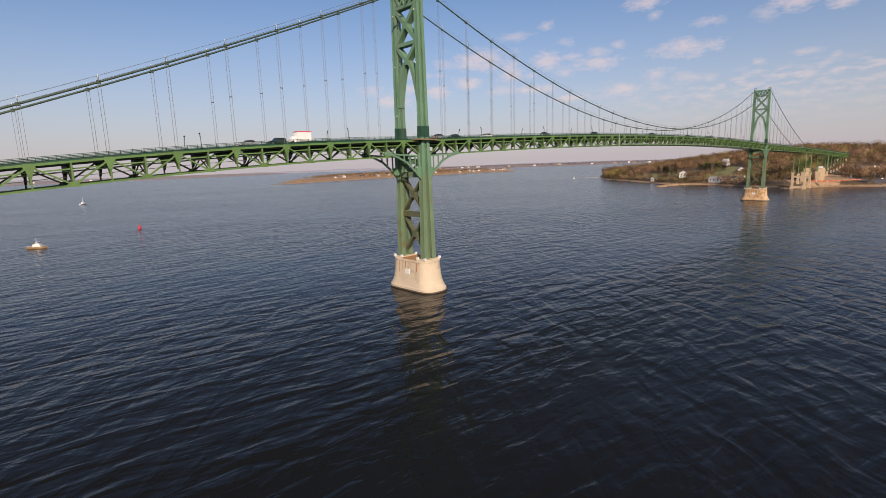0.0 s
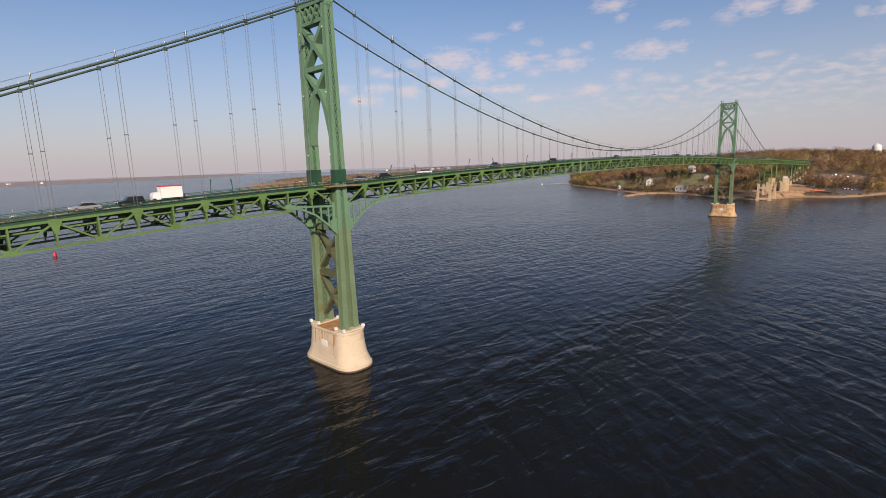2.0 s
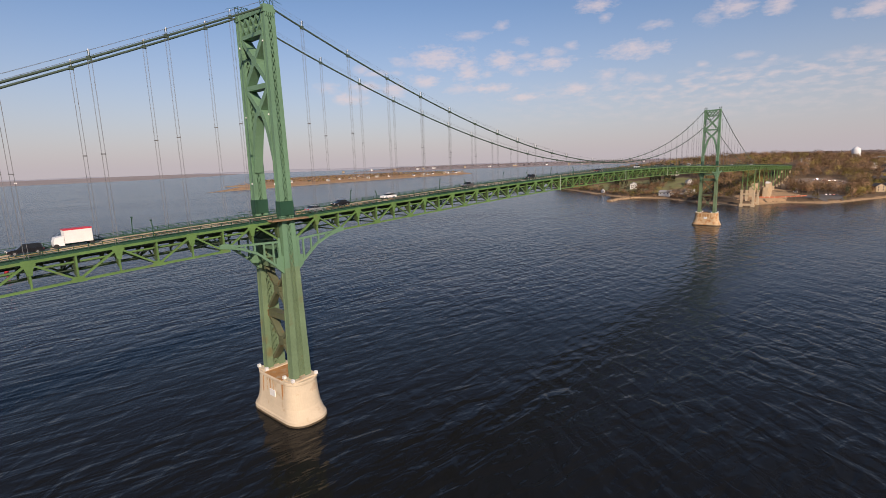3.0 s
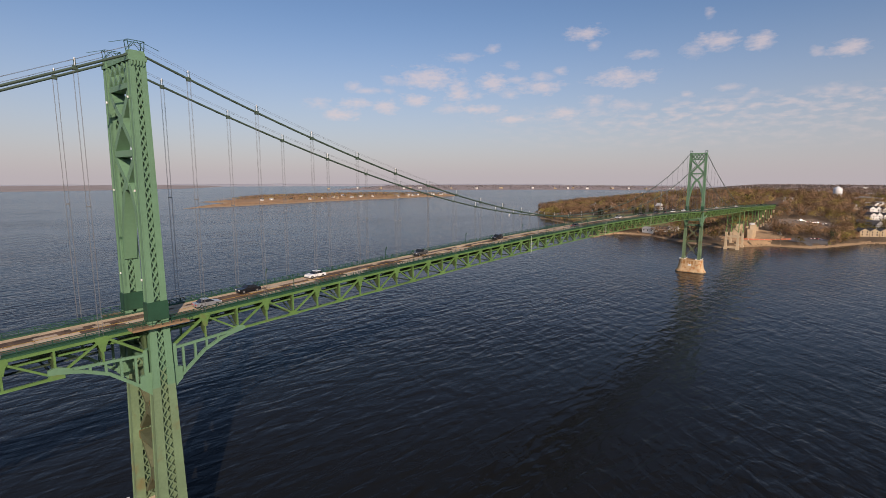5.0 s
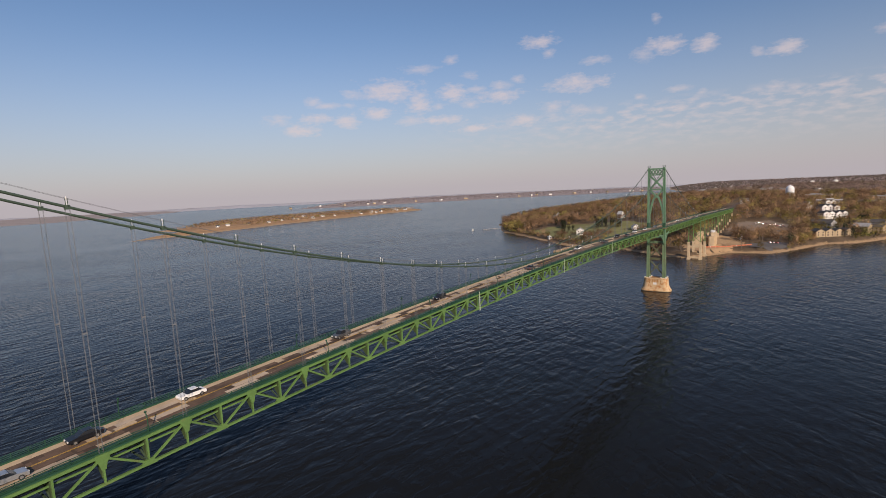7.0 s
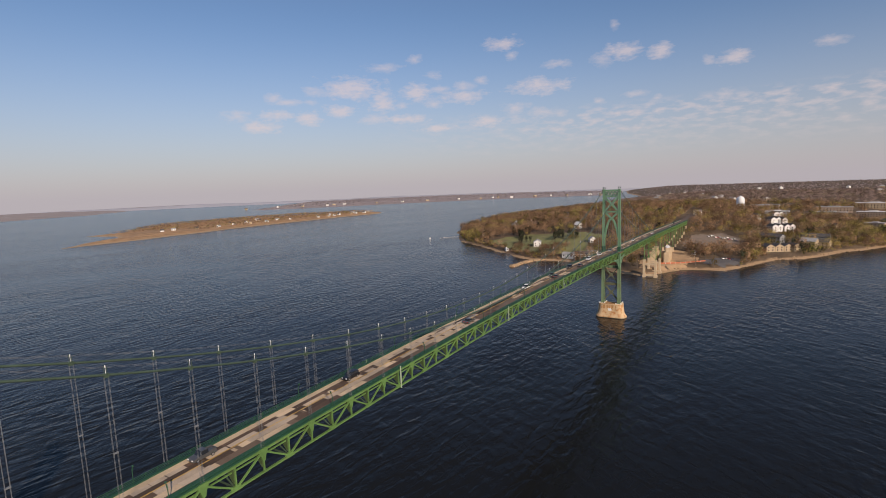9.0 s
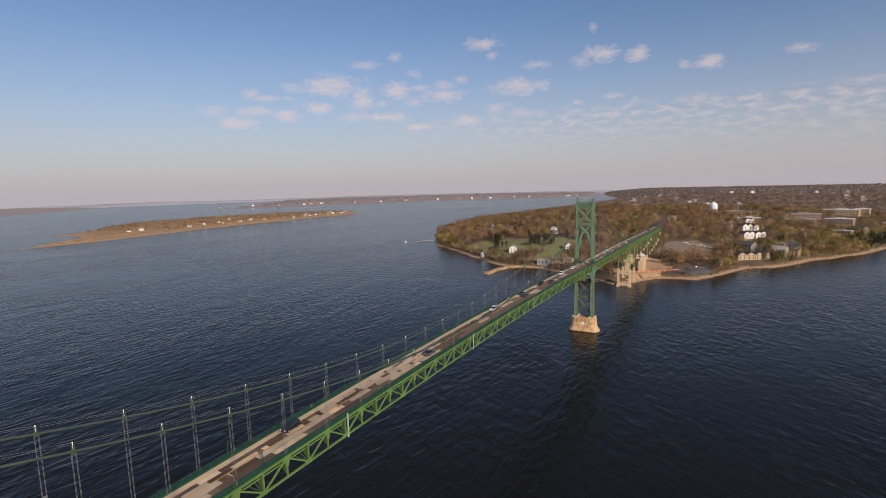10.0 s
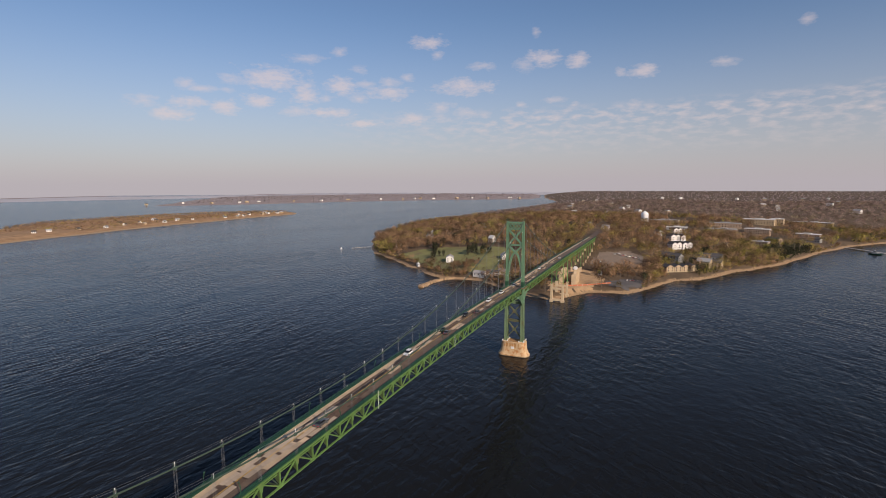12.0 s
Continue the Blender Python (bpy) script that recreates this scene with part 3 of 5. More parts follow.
# ---- bridge: floor and road ----
def strip(y0, y1, z0, z1, x0, x1, step=5.85):
    """A slab that follows the road's camber; z0 and z1 are measured from the road's surface."""
    s = Shape()
    n = max(1, int((x1 - x0) / step))
    for k in range(n + 1):
        x = x0 + (x1 - x0) * k / n
        z = roadz(x)
        s.v += [(x, y0, z + z0), (x, y1, z + z0), (x, y1, z + z1), (x, y0, z + z1)]
    for k in range(n):
        a, b = 4 * k, 4 * k + 4
        s.f += [(a + i, a + (i + 1) % 4, b + (i + 1) % 4, b + i) for i in range(4)]
    s.f += [(3, 2, 1, 0), tuple(4 * n + i for i in range(4))]
    return s


END0, END1 = -SIDE, SPAN + SIDE
deck = thing("bridge_deck", "two-lane bridge road of patched concrete and asphalt", "road deck")
part("road_slab", strip(-4.1, 4.1, -0.25, 0, END0, END1).mesh("road_slab", M["asphalt"]), deck, "brown worn asphalt road")
part("shoulder", strip(2.6, 4.1, 0.004, 0.02, END0, END1).mesh("shoulder", M["slab"]), deck, "tan concrete shoulder")
part("shoulder", strip(-4.1, -3.3, 0.004, 0.02, END0, END1).mesh("shoulder", M["asphalt"]), deck)
for y0, y1 in ((4.1, 4.75), (-4.75, -4.1)):
    part("kerb", strip(y0, y1, -0.2, 0.25, END0, END1).mesh("kerb", M["deep"]), deck, "dark green steel kerb")
rnd = random.Random(4)
for name, mat, count, lab in (("concrete_panel", "slab", 250, "tan concrete panel let into the road"), ("repair_patch", "patch", 210, "brown repair patch in the road"), ("pale_patch", "pale", 80, "pale repair patch in the road")):
    for k in range(count):
        x = rnd.uniform(-30, 190) if mat == "patch" and k % 3 else rnd.uniform(END0, END1 - 14) if mat == "patch" or k % 4 == 0 else rnd.uniform(END0, 165)
        ln, lane = rnd.uniform(3, 13), rnd.choice((-3.3, -1.7, -1.7, 0.1, 0.1, 1.4, 1.4))
        wd = rnd.uniform(1.2, 1.9)
        lift = {"slab": 0.006, "patch": 0.012, "pale": 0.018}[mat] + 0.0006 * (k % 9)
        part(name, strip(lane, min(lane + wd, 2.6), 0.001, lift, x, x + ln, 12).mesh(name, M[mat]), deck, lab)
for y in (-0.12, 0.08):
    part("centre_line", strip(y, y + 0.1, 0.024, 0.03, END0, END1).mesh("centre_line", M["line"]), deck, "yellow centre line")
for y in (-4.3, -2.6, -0.9, 0.9, 2.6, 4.3):
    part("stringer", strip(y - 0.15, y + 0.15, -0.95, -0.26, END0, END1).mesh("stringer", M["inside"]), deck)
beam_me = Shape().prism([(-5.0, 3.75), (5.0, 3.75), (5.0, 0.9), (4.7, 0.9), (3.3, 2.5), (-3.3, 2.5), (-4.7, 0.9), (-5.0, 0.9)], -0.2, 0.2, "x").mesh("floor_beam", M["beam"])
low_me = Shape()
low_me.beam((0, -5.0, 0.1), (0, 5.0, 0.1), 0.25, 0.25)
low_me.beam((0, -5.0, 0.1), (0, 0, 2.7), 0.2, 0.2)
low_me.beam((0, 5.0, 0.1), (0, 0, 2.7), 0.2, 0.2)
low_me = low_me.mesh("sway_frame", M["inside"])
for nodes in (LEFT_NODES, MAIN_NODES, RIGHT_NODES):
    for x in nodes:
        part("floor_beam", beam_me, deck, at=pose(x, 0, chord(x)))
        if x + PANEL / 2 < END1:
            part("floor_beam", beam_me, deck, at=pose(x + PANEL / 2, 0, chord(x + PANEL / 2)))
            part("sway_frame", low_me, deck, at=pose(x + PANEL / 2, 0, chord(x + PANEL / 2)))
for y in (-4.55, 4.55):
    part("service_rail", strip(y - 0.12, y + 0.12, -1.75, -1.5, END0, END1).mesh("service_rail", M["truss"]), deck, "green service rail under the road edge")
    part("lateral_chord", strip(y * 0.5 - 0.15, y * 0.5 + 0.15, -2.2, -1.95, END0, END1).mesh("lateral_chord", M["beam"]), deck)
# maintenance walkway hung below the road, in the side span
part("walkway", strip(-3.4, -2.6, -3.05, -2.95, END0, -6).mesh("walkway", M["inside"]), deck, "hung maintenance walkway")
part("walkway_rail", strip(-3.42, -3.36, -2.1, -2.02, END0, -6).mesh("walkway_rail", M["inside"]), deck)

rail_post = Shape().box(-0.05, 0.05, -0.05, 0.05, -0.3, 0.95).mesh("post", M["deep"])
for side in (-1, 1):
    r = thing("bridge_railing", "dark green steel railing along the road", "railing", "railings of the road")
    y = side * 4.95
    for z in (0.3, 0.56, 0.82):
        part("rail", strip(y - 0.05, y + 0.05, z, z + 0.09, END0, END1).mesh("rail", M["deep"]), r)
    s = Shape()
    x = END0
    while x <= END1:
        if -120 < x < 460:
            part("post", rail_post, r, at=pose(x, y, roadz(x)))
        else:
            s.box(x - 0.05, x + 0.05, y - 0.05, y + 0.05, roadz(x) - 0.3, roadz(x) + 0.95)
        x += 1.95
    tagged(part("far_posts", s.mesh("far_posts", M["deep"]), r), kind="stuff")
    part("fascia", strip(y - 0.22, y + 0.22, -0.28, 0.06, END0, END1).mesh("fascia", M["deep"]), r)


# ---- bridge: cables and hangers ----
def cable(y, label):
    t = thing("main_cable", label, "bridge cable", "cables of the bridge", pose(0, y, 0))
    lo, hi = -150.0, SPAN + 150.0
    xs = [lo + (hi - lo) * k / 160 for k in range(161)] + [0.0, SPAN]
    xs.sort()
    part("cable", Shape().tube([(x, 0, cablez(x)) for x in xs], 0.19, 8).mesh("cable", M["cable"], True), t, "thick green main cable")
    for dy in (-0.42, 0.42):
        part("hand_rope", Shape().tube([(x, dy, cablez(x) + 1.1) for x in xs], 0.018, 4).mesh("hand_rope", M["rope"]), t)
    clamp_me = Shape().box(-0.3, 0.3, -0.25, 0.25, -0.34, 0.25).box(-0.035, 0.035, -0.45, -0.39, 0.1, 1.15).box(-0.035, 0.035, 0.39, 0.45, 0.1, 1.15).mesh("cable_clamp", M["cable"])
    light_me = Shape().tube([(0, 0, 0.2), (0, 0, 0.95), (0, 0, 1.0), (0, 0, 1.3), (0, 0, 1.36)], [0.03, 0.03, 0.075, 0.075, 0.03], 8).mesh("cable_light", M["white"])
    for x in LEFT_NODES[1:] + MAIN_NODES + RIGHT_NODES[:-1]:
        z0, z1 = roadz(x) + 0.1, cablez(x)
        if z1 - z0 < 0.8:
            continue
        part("cable_light", light_me, part("cable_clamp", clamp_me, t, at=pose(x, 0, z1)), "small white light on the cable")
        s = Shape()
        for dx in (-0.26, 0.26):
            for dy in (-0.12, 0.12):
                s.tube([(x + dx, dy, z0), (x + dx, dy, z1)], 0.02, 5)
        if z1 - z0 > 18:
            s.box(x - 0.31, x + 0.31, -0.15, 0.15, (z0 + z1) / 2 - 0.09, (z0 + z1) / 2 + 0.09)
        part("hanger", s.mesh("hanger", M["rope"]), t)
    return t


cable(-HALF, "green suspension cable with paired steel hangers, camera side")
cable(HALF, "green suspension cable with paired steel hangers, bay side")


# ---- land: shapes of the ground ----
def edge_distance(px, py, poly):
    """Distance to a closed outline, positive inside, for arrays of points."""
    best = np.full(px.shape, 1e9)
    inside = np.zeros(px.shape, bool)
    n = len(poly)
    for i in range(n):
        (ax, ay), (bx, by) = poly[i], poly[(i + 1) % n]
        dx, dy = bx - ax, by - ay
        u = np.clip(((px - ax) * dx + (py - ay) * dy) / (dx * dx + dy * dy), 0, 1)
        best = np.minimum(best, np.hypot(px - ax - u * dx, py - ay - u * dy))
        cut = (ay > py) != (by > py)
        with np.errstate(divide="ignore", invalid="ignore"):
            xs = ax + (py - ay) * dx / (dy if dy else 1e-9)
        inside ^= cut & (px < xs)
    return np.where(inside, best, -best)


def wobble(px, py, size, seed=0.0):
    """Smooth unevenness between -1 and 1."""
    a, b = px / size + seed, py / size - seed * 1.7
    return (np.sin(a * 2.1 + 1.3 * np.sin(b * 1.7)) + np.sin(b * 2.6 + 1.1 * np.sin(a * 2.3 + 2)) + np.sin((a + b) * 3.7 + seed)) / 3


SHORE = [
    (4930, 900), (3600, 640), (2900, 420), (2200, 400), (1700, 470), (1300, 500), (1060, 470), (900, 425), (800, 367), (745, 330), (732, 316),
    (660, 229), (600, 164), (588, 140), (592, 120), (588, 98), (559, 64), (542, 32), (526, 12), (533, 2), (546, -4), (572, -24),
    (579, -57), (600, -72), (616, -80), (668, -99), (684, -130), (759, -175), (827, -235), (924, -282), (1083, -380), (1171, -460), (1500, -760),
    (2200, -1400), (4930, -4000),
]
RISE_D = [-40, -6, 0, 4, 8, 60, 120, 200, 300, 500, 1200, 4000]
RISE_Z = [-6, -0.8, 0.3, 1.8, 4.0, 7, 13, 20, 27, 30, 17, 1]


def ragged(px, py, d):
    return d + 4.0 * wobble(px, py, 42, 3.0) + 1.6 * wobble(px, py, 13, 1.0)


def ground(px, py):
    px, py = np.asarray(px, float), np.asarray(py, float)
    d = ragged(px, py, edge_distance(px, py, SHORE))
    z = np.interp(d, RISE_D, RISE_Z)
    z = z + 11 * np.exp(-((px - 960) ** 2 + (py - 60) ** 2) / 210 ** 2) * np.clip(d / 150, 0, 1)
    z = z + np.clip(d / 60, 0, 1) * 1.3 * wobble(px, py, 70, 5.0)
    # bank that carries the road on from the viaduct
    w = np.exp(-(py / 17) ** 4) * np.clip((px - 772) / 24, 0, 1) * np.clip((1010 - px) / 60, 0, 1)
    return z * (1 - w) + w * 32.6


def gz(x, y):
    return float(ground(np.array([x]), np.array([y]))[0])


def sheet(name, xs, ys, height, mat, keep=None):
    """A ground mesh over a grid of lines, height by a function; keep drops cells."""
    gx, gy = np.meshgrid(xs, ys, indexing="ij")
    z = height(gx, gy)
    nx, ny = gx.shape
    idx = np.arange(nx * ny).reshape(nx, ny)
    quads = np.stack([idx[:-1, :-1], idx[1:, :-1], idx[1:, 1:], idx[:-1, 1:]], -1)
    ok = np.ones(quads.shape[:2], bool) if keep is None else keep((gx[:-1, :-1] + gx[1:, 1:]) / 2, (gy[:-1, :-1] + gy[1:, 1:]) / 2)
    quads = quads[ok]
    used, inv = np.unique(quads, return_inverse=True)
    co = np.stack([gx.ravel(), gy.ravel(), z.ravel()], 1)[used]
    return raw_mesh(name, co, inv.reshape(-1, 4), mat, True)


def raw_mesh(name, co, faces, mat, smooth=False, tone=None, normals=None):
    """A mesh from arrays of corners and equal-sided faces."""
    me = bpy.data.meshes.new(name)
    k = faces.shape[1]
    me.vertices.add(len(co))
    me.vertices.foreach_set("co", np.asarray(co, np.float32).ravel())
    me.loops.add(faces.size)
    me.loops.foreach_set("vertex_index", faces.astype(np.int32).ravel())
    me.polygons.add(len(faces))
    me.polygons.foreach_set("loop_start", np.arange(0, faces.size, k, dtype=np.int32))
    me.polygons.foreach_set("use_smooth", np.full(len(faces), smooth))
    me.materials.append(mat)
    if tone is not None:
        me.attributes.new("tone", "FLOAT", "POINT").data.foreach_set("value", np.asarray(tone, np.float32))
    me.update(calc_edges=True)
    if normals is not None:
        me.normals_split_custom_set_from_vertices(normals.tolist())
    return me


def ground_material(name, soil, shore, top, width):
    """Earth with sand and stones along the water's edge; top is the height where the beach ends."""
    m = material(name, soil, 0.95, 0, 0.45, 0.06, 0.7, 0.2)
    N, L = m.node_tree.nodes, m.node_tree.links
    b = N["Principled BSDF"]
    old = b.inputs["Base Color"].links[0].from_socket
    g, s = N.new("ShaderNodeNewGeometry"), N.new("ShaderNodeSeparateXYZ")
    L.new(g.outputs["Position"], s.inputs[0])
    n = N.new("ShaderNodeTexNoise")
    n.inputs["Scale"].default_value, n.inputs["Detail"].default_value = 0.09, 6
    L.new(g.outputs["Position"], n.inputs["Vector"])
    a = N.new("ShaderNodeMath")
    a.operation = "MULTIPLY_ADD"
    a.inputs[1].default_value = 3.0
    L.new(n.outputs[0], a.inputs[0])
    L.new(s.outputs[2], a.inputs[2])
    r = N.new("ShaderNodeMapRange")
    for i, v in enumerate((top + 1.5 + width, top + 1.5, 0.0, 1.0)):
        r.inputs[i + 1].default_value = v
    L.new(a.outputs[0], r.inputs[0])
    sand = N.new("ShaderNodeMix")
    sand.data_type = "RGBA"
    sand.inputs[6].default_value = tuple(c * 0.55 for c in shore) + (1,)
    sand.inputs[7].default_value = tuple(shore) + (1,)
    n2 = N.new("ShaderNodeTexNoise")
    n2.inputs["Scale"].default_value, n2.inputs["Detail"].default_value = 0.5, 5
    L.new(g.outputs["Position"], n2.inputs["Vector"])
    L.new(n2.outputs[0], sand.inputs[0])
    mx = N.new("ShaderNodeMix")
    mx.data_type = "RGBA"
    L.new(r.outputs[0], mx.inputs[0])
    L.new(old, mx.inputs[6])
    L.new(sand.outputs[2], mx.inputs[7])
    L.new(mx.outputs[2], b.inputs["Base Color"])
    return m


M["earth"] = ground_material("leaf_litter_and_sand", (0.125, 0.083, 0.046), (0.46, 0.30, 0.165), 1.1, 0.9)
M["isle"] = ground_material("island_grass_and_sand", (0.36, 0.215, 0.105), (0.48, 0.33, 0.19), 1.2, 0.8)
M["lawn"] = material("spring_lawn", (0.200, 0.195, 0.068), 0.95, 0, 0.35, 0.03, 0.5, 0.1, (0.17, 0.13, 0.065), 0.3)
M["gravel"] = material("worn_parking_gravel", (0.225, 0.17, 0.125), 0.95, 0, 0.2, 0.06, 1.0, 0.05)
M["tar"] = material("parking_asphalt", (0.11, 0.10, 0.095), 0.9, 0, 0.25, 0.1, 1.0)
M["sand"] = material("beach_sand", (0.45, 0.29, 0.155), 0.95, 0, 0.25, 0.12, 1.5, 0.1, (0.30, 0.15, 0.07), 0.1)
M["stone"] = material("shore_rock", (0.33, 0.23, 0.135), 0.9, 0, 0.4, 0.4, 3.0, 0.05, pieces=1.0)
# Distance haze is mixed into the base colours of these three.
M["far"] = material("haze_paled_woods", (0.31, 0.25, 0.235), 1.0, 0, 0.3, 0.02, 0.15)
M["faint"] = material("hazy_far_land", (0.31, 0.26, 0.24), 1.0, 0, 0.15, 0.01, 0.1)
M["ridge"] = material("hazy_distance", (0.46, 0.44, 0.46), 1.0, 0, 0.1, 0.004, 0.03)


def grow(lo, hi, a, b, step, rate=1.12):
    """Grid lines from lo to hi, evenly spaced between a and b and ever wider outside."""
    mid = list(np.arange(a, b + 0.1, step))
    up, s = [mid[-1]], step
    while up[-1] < hi:
        s *= rate
        up.append(min(hi, up[-1] + s))
    dn, s = [mid[0]], step
    while dn[-1] > lo:
        s *= rate
        dn.append(max(lo, dn[-1] - s))
    return np.array(dn[:0:-1] + mid + up[1:])


land = sheet("ground", grow(470, 4930, 480, 1250, 6), grow(-3900, 940, -500, 520, 6), ground, M["earth"],
             lambda x, y: edge_distance(x, y, SHORE) > -30)
tagged(new("ground", land), "wooded shore with sandy beach and brown spring earth", "ground", kind="structure")


def covered(name, poly, mat, label, category, lift, step=4.0):
    """A lawn, beach or yard laid on the ground inside an outline."""
    xs, ys = [p[0] for p in poly], [p[1] for p in poly]
    me = sheet(name, np.arange(min(xs), max(xs) + step, step), np.arange(min(ys), max(ys) + step, step), lambda x, y: ground(x, y) + lift, mat,
               lambda x, y: edge_distance(x, y, poly) + 2.5 * wobble(x, y, 16, 2.0) > 0)
    return tagged(new(name, me), label, category, kind="structure")


LAWN = [(712, 272), (752, 246), (768, 196), (748, 126), (722, 84), (640, 78), (612, 96), (612, 150), (640, 190), (680, 232)]
LOT = [(664, -16), (700, -6), (760, -18), (778, -52), (748, -78), (700, -62), (672, -40)]
YARD = [(588, -40), (606, -36), (634, -58), (632, -72), (606, -70), (590, -58)]
WORKS = [(540, 10), (580, 22), (640, 14), (650, -26), (610, -34), (580, -26), (550, -4)]
covered("lawn", LAWN, M["lawn"], "green spring lawn sloping to the shore", "lawn", 0.35)
covered("parking_lot", LOT, M["gravel"], "pale worn parking lot among bare trees", "parking lot", 0.4)
covered("shore_yard", YARD, M["tar"], "grey asphalt yard beside the beach", "parking lot", 0.4)
covered("works_ground", WORKS, M["sand"], "bare reddish sand under the approach spans", "ground", 0.3)


# ---- other shores ----
def low_land(name, poly, top, spread, label, mat, step):
    xs, ys = [p[0] for p in poly], [p[1] for p in poly]

    def h(x, y):
        d = edge_distance(x, y, poly) + spread * 0.14 * wobble(x, y, spread * 2, 4.0)
        return np.interp(d, [-spread, -4, 0, spread * 0.15, spread * 0.6, spread * 3], [-5, -1, 0.3, 1.6, top * 0.55, top]) * (1 + 0.18 * wobble(x, y, spread * 2.5, 8.0))

    me = sheet(name, np.arange(min(xs) - step, max(xs) + step, step), np.arange(min(ys) - step, max(ys) + step, step), h, mat,
               lambda x, y: edge_distance(x, y, poly) > -2 * step)
    tagged(new(name, me), label, "land", kind="structure")
    return h


ISLE = [(452, 1062), (560, 1066), (640, 1078), (831, 1118), (1113, 1140), (1400, 1136), (1515, 1130), (1590, 1180), (1570, 1330), (1320, 1470), (1060, 1540), (880, 1530), (760, 1440), (700, 1350), (610, 1360), (650, 1260), (610, 1180), (520, 1130)]
isle_h = low_land("island_ground", ISLE, 10, 60, "low brown grassy island with sandy edges", M["isle"], 14)
MIDSHORE = [(1800, 2290), (2150, 1960), (2600, 1620), (2950, 1270), (3150, 900), (3260, 640), (4900, 900), (4900, 3900), (3600, 3600), (2500, 2800)]
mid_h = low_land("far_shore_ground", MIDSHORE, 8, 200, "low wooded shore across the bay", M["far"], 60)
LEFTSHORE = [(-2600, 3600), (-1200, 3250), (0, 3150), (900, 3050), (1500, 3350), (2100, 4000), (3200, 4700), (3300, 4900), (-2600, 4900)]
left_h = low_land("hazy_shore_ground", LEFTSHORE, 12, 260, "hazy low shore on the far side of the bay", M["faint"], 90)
# hazy skyline behind everything
ridge = []
for k in range(241):
    w = radians(-75 + 205 * k / 240)
    z = 13 + 3 * math.sin(k * 0.21) + 2 * math.sin(k * 0.53 + 1) + 1.5 * math.sin(k * 1.7)
    z = 5 + (z - 5) * min(1.0, max(0.0, (math.degrees(w) - 2) / 14))
    for r, zz in ((4300, -2), (4560, z * 0.75), (4800, z), (4880, -4)):
        ridge.append((60 + r * math.cos(w), -40 + r * math.sin(w), zz))
rf = [(4 * k + i, 4 * k + i + 1, 4 * k + 5 + i, 4 * k + 4 + i) for k in range(240) for i in range(3)]
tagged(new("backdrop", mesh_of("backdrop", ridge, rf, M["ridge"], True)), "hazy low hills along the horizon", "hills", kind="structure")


# ---- woods ----
def foliage(name, base, islands=0.18, spot=0.045, patch=None):
    m = twig_surface(name, base, islands, spot, patch)
    N, L = m.node_tree.nodes, m.node_tree.links
    b = N["Principled BSDF"]
    thin = N.new("ShaderNodeBsdfTranslucent")
    L.new(b.inputs["Base Color"].links[0].from_socket, thin.inputs["Color"])
    both = N.new("ShaderNodeMixShader")
    both.inputs[0].default_value = 0.3
    L.new(b.outputs[0], both.inputs[1])
    L.new(thin.outputs[0], both.inputs[2])
    L.new(both.outputs[0], N["Material Output"].inputs["Surface"])
    return m


def twig_surface(name, base, islands, spot, patch):
    return material(name, base, 0.95, 0, 0.55, spot, 0.12, 0, patch, 0.28, islands=islands, spec=0.1, tone=1.7)


M["bare"] = foliage("bare_brown_twigs", (0.315, 0.198, 0.114), patch=(0.205, 0.108, 0.062))
M["bud"] = foliage("budding_olive_twigs", (0.300, 0.232, 0.078), patch=(0.22, 0.14, 0.06))
M["fresh"] = foliage("fresh_yellow_leaves", (0.330, 0.295, 0.070), patch=(0.21, 0.21, 0.06))
M["pine"] = foliage("dark_evergreen", (0.048, 0.054, 0.030))
# Far copies of the twigs: haze painted in as a paler, greyer base.
M["haze_bare"] = foliage("haze_paled_bare_woods", (0.345, 0.248, 0.200), 0.3, patch=(0.27, 0.17, 0.135))
M["pale_bare"] = foliage("haze_paled_shore_twigs", (0.36, 0.305, 0.285), 0.2)
M["haze_bud"] = foliage("haze_paled_budding_woods", (0.330, 0.262, 0.160), 0.3)
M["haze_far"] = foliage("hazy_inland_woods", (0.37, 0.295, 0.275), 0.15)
M["bark"] = material("grey_bark", (0.16, 0.125, 0.095), 0.95, 0, 0.3, 0.5, 5.0)
rng = np.random.default_rng(11)


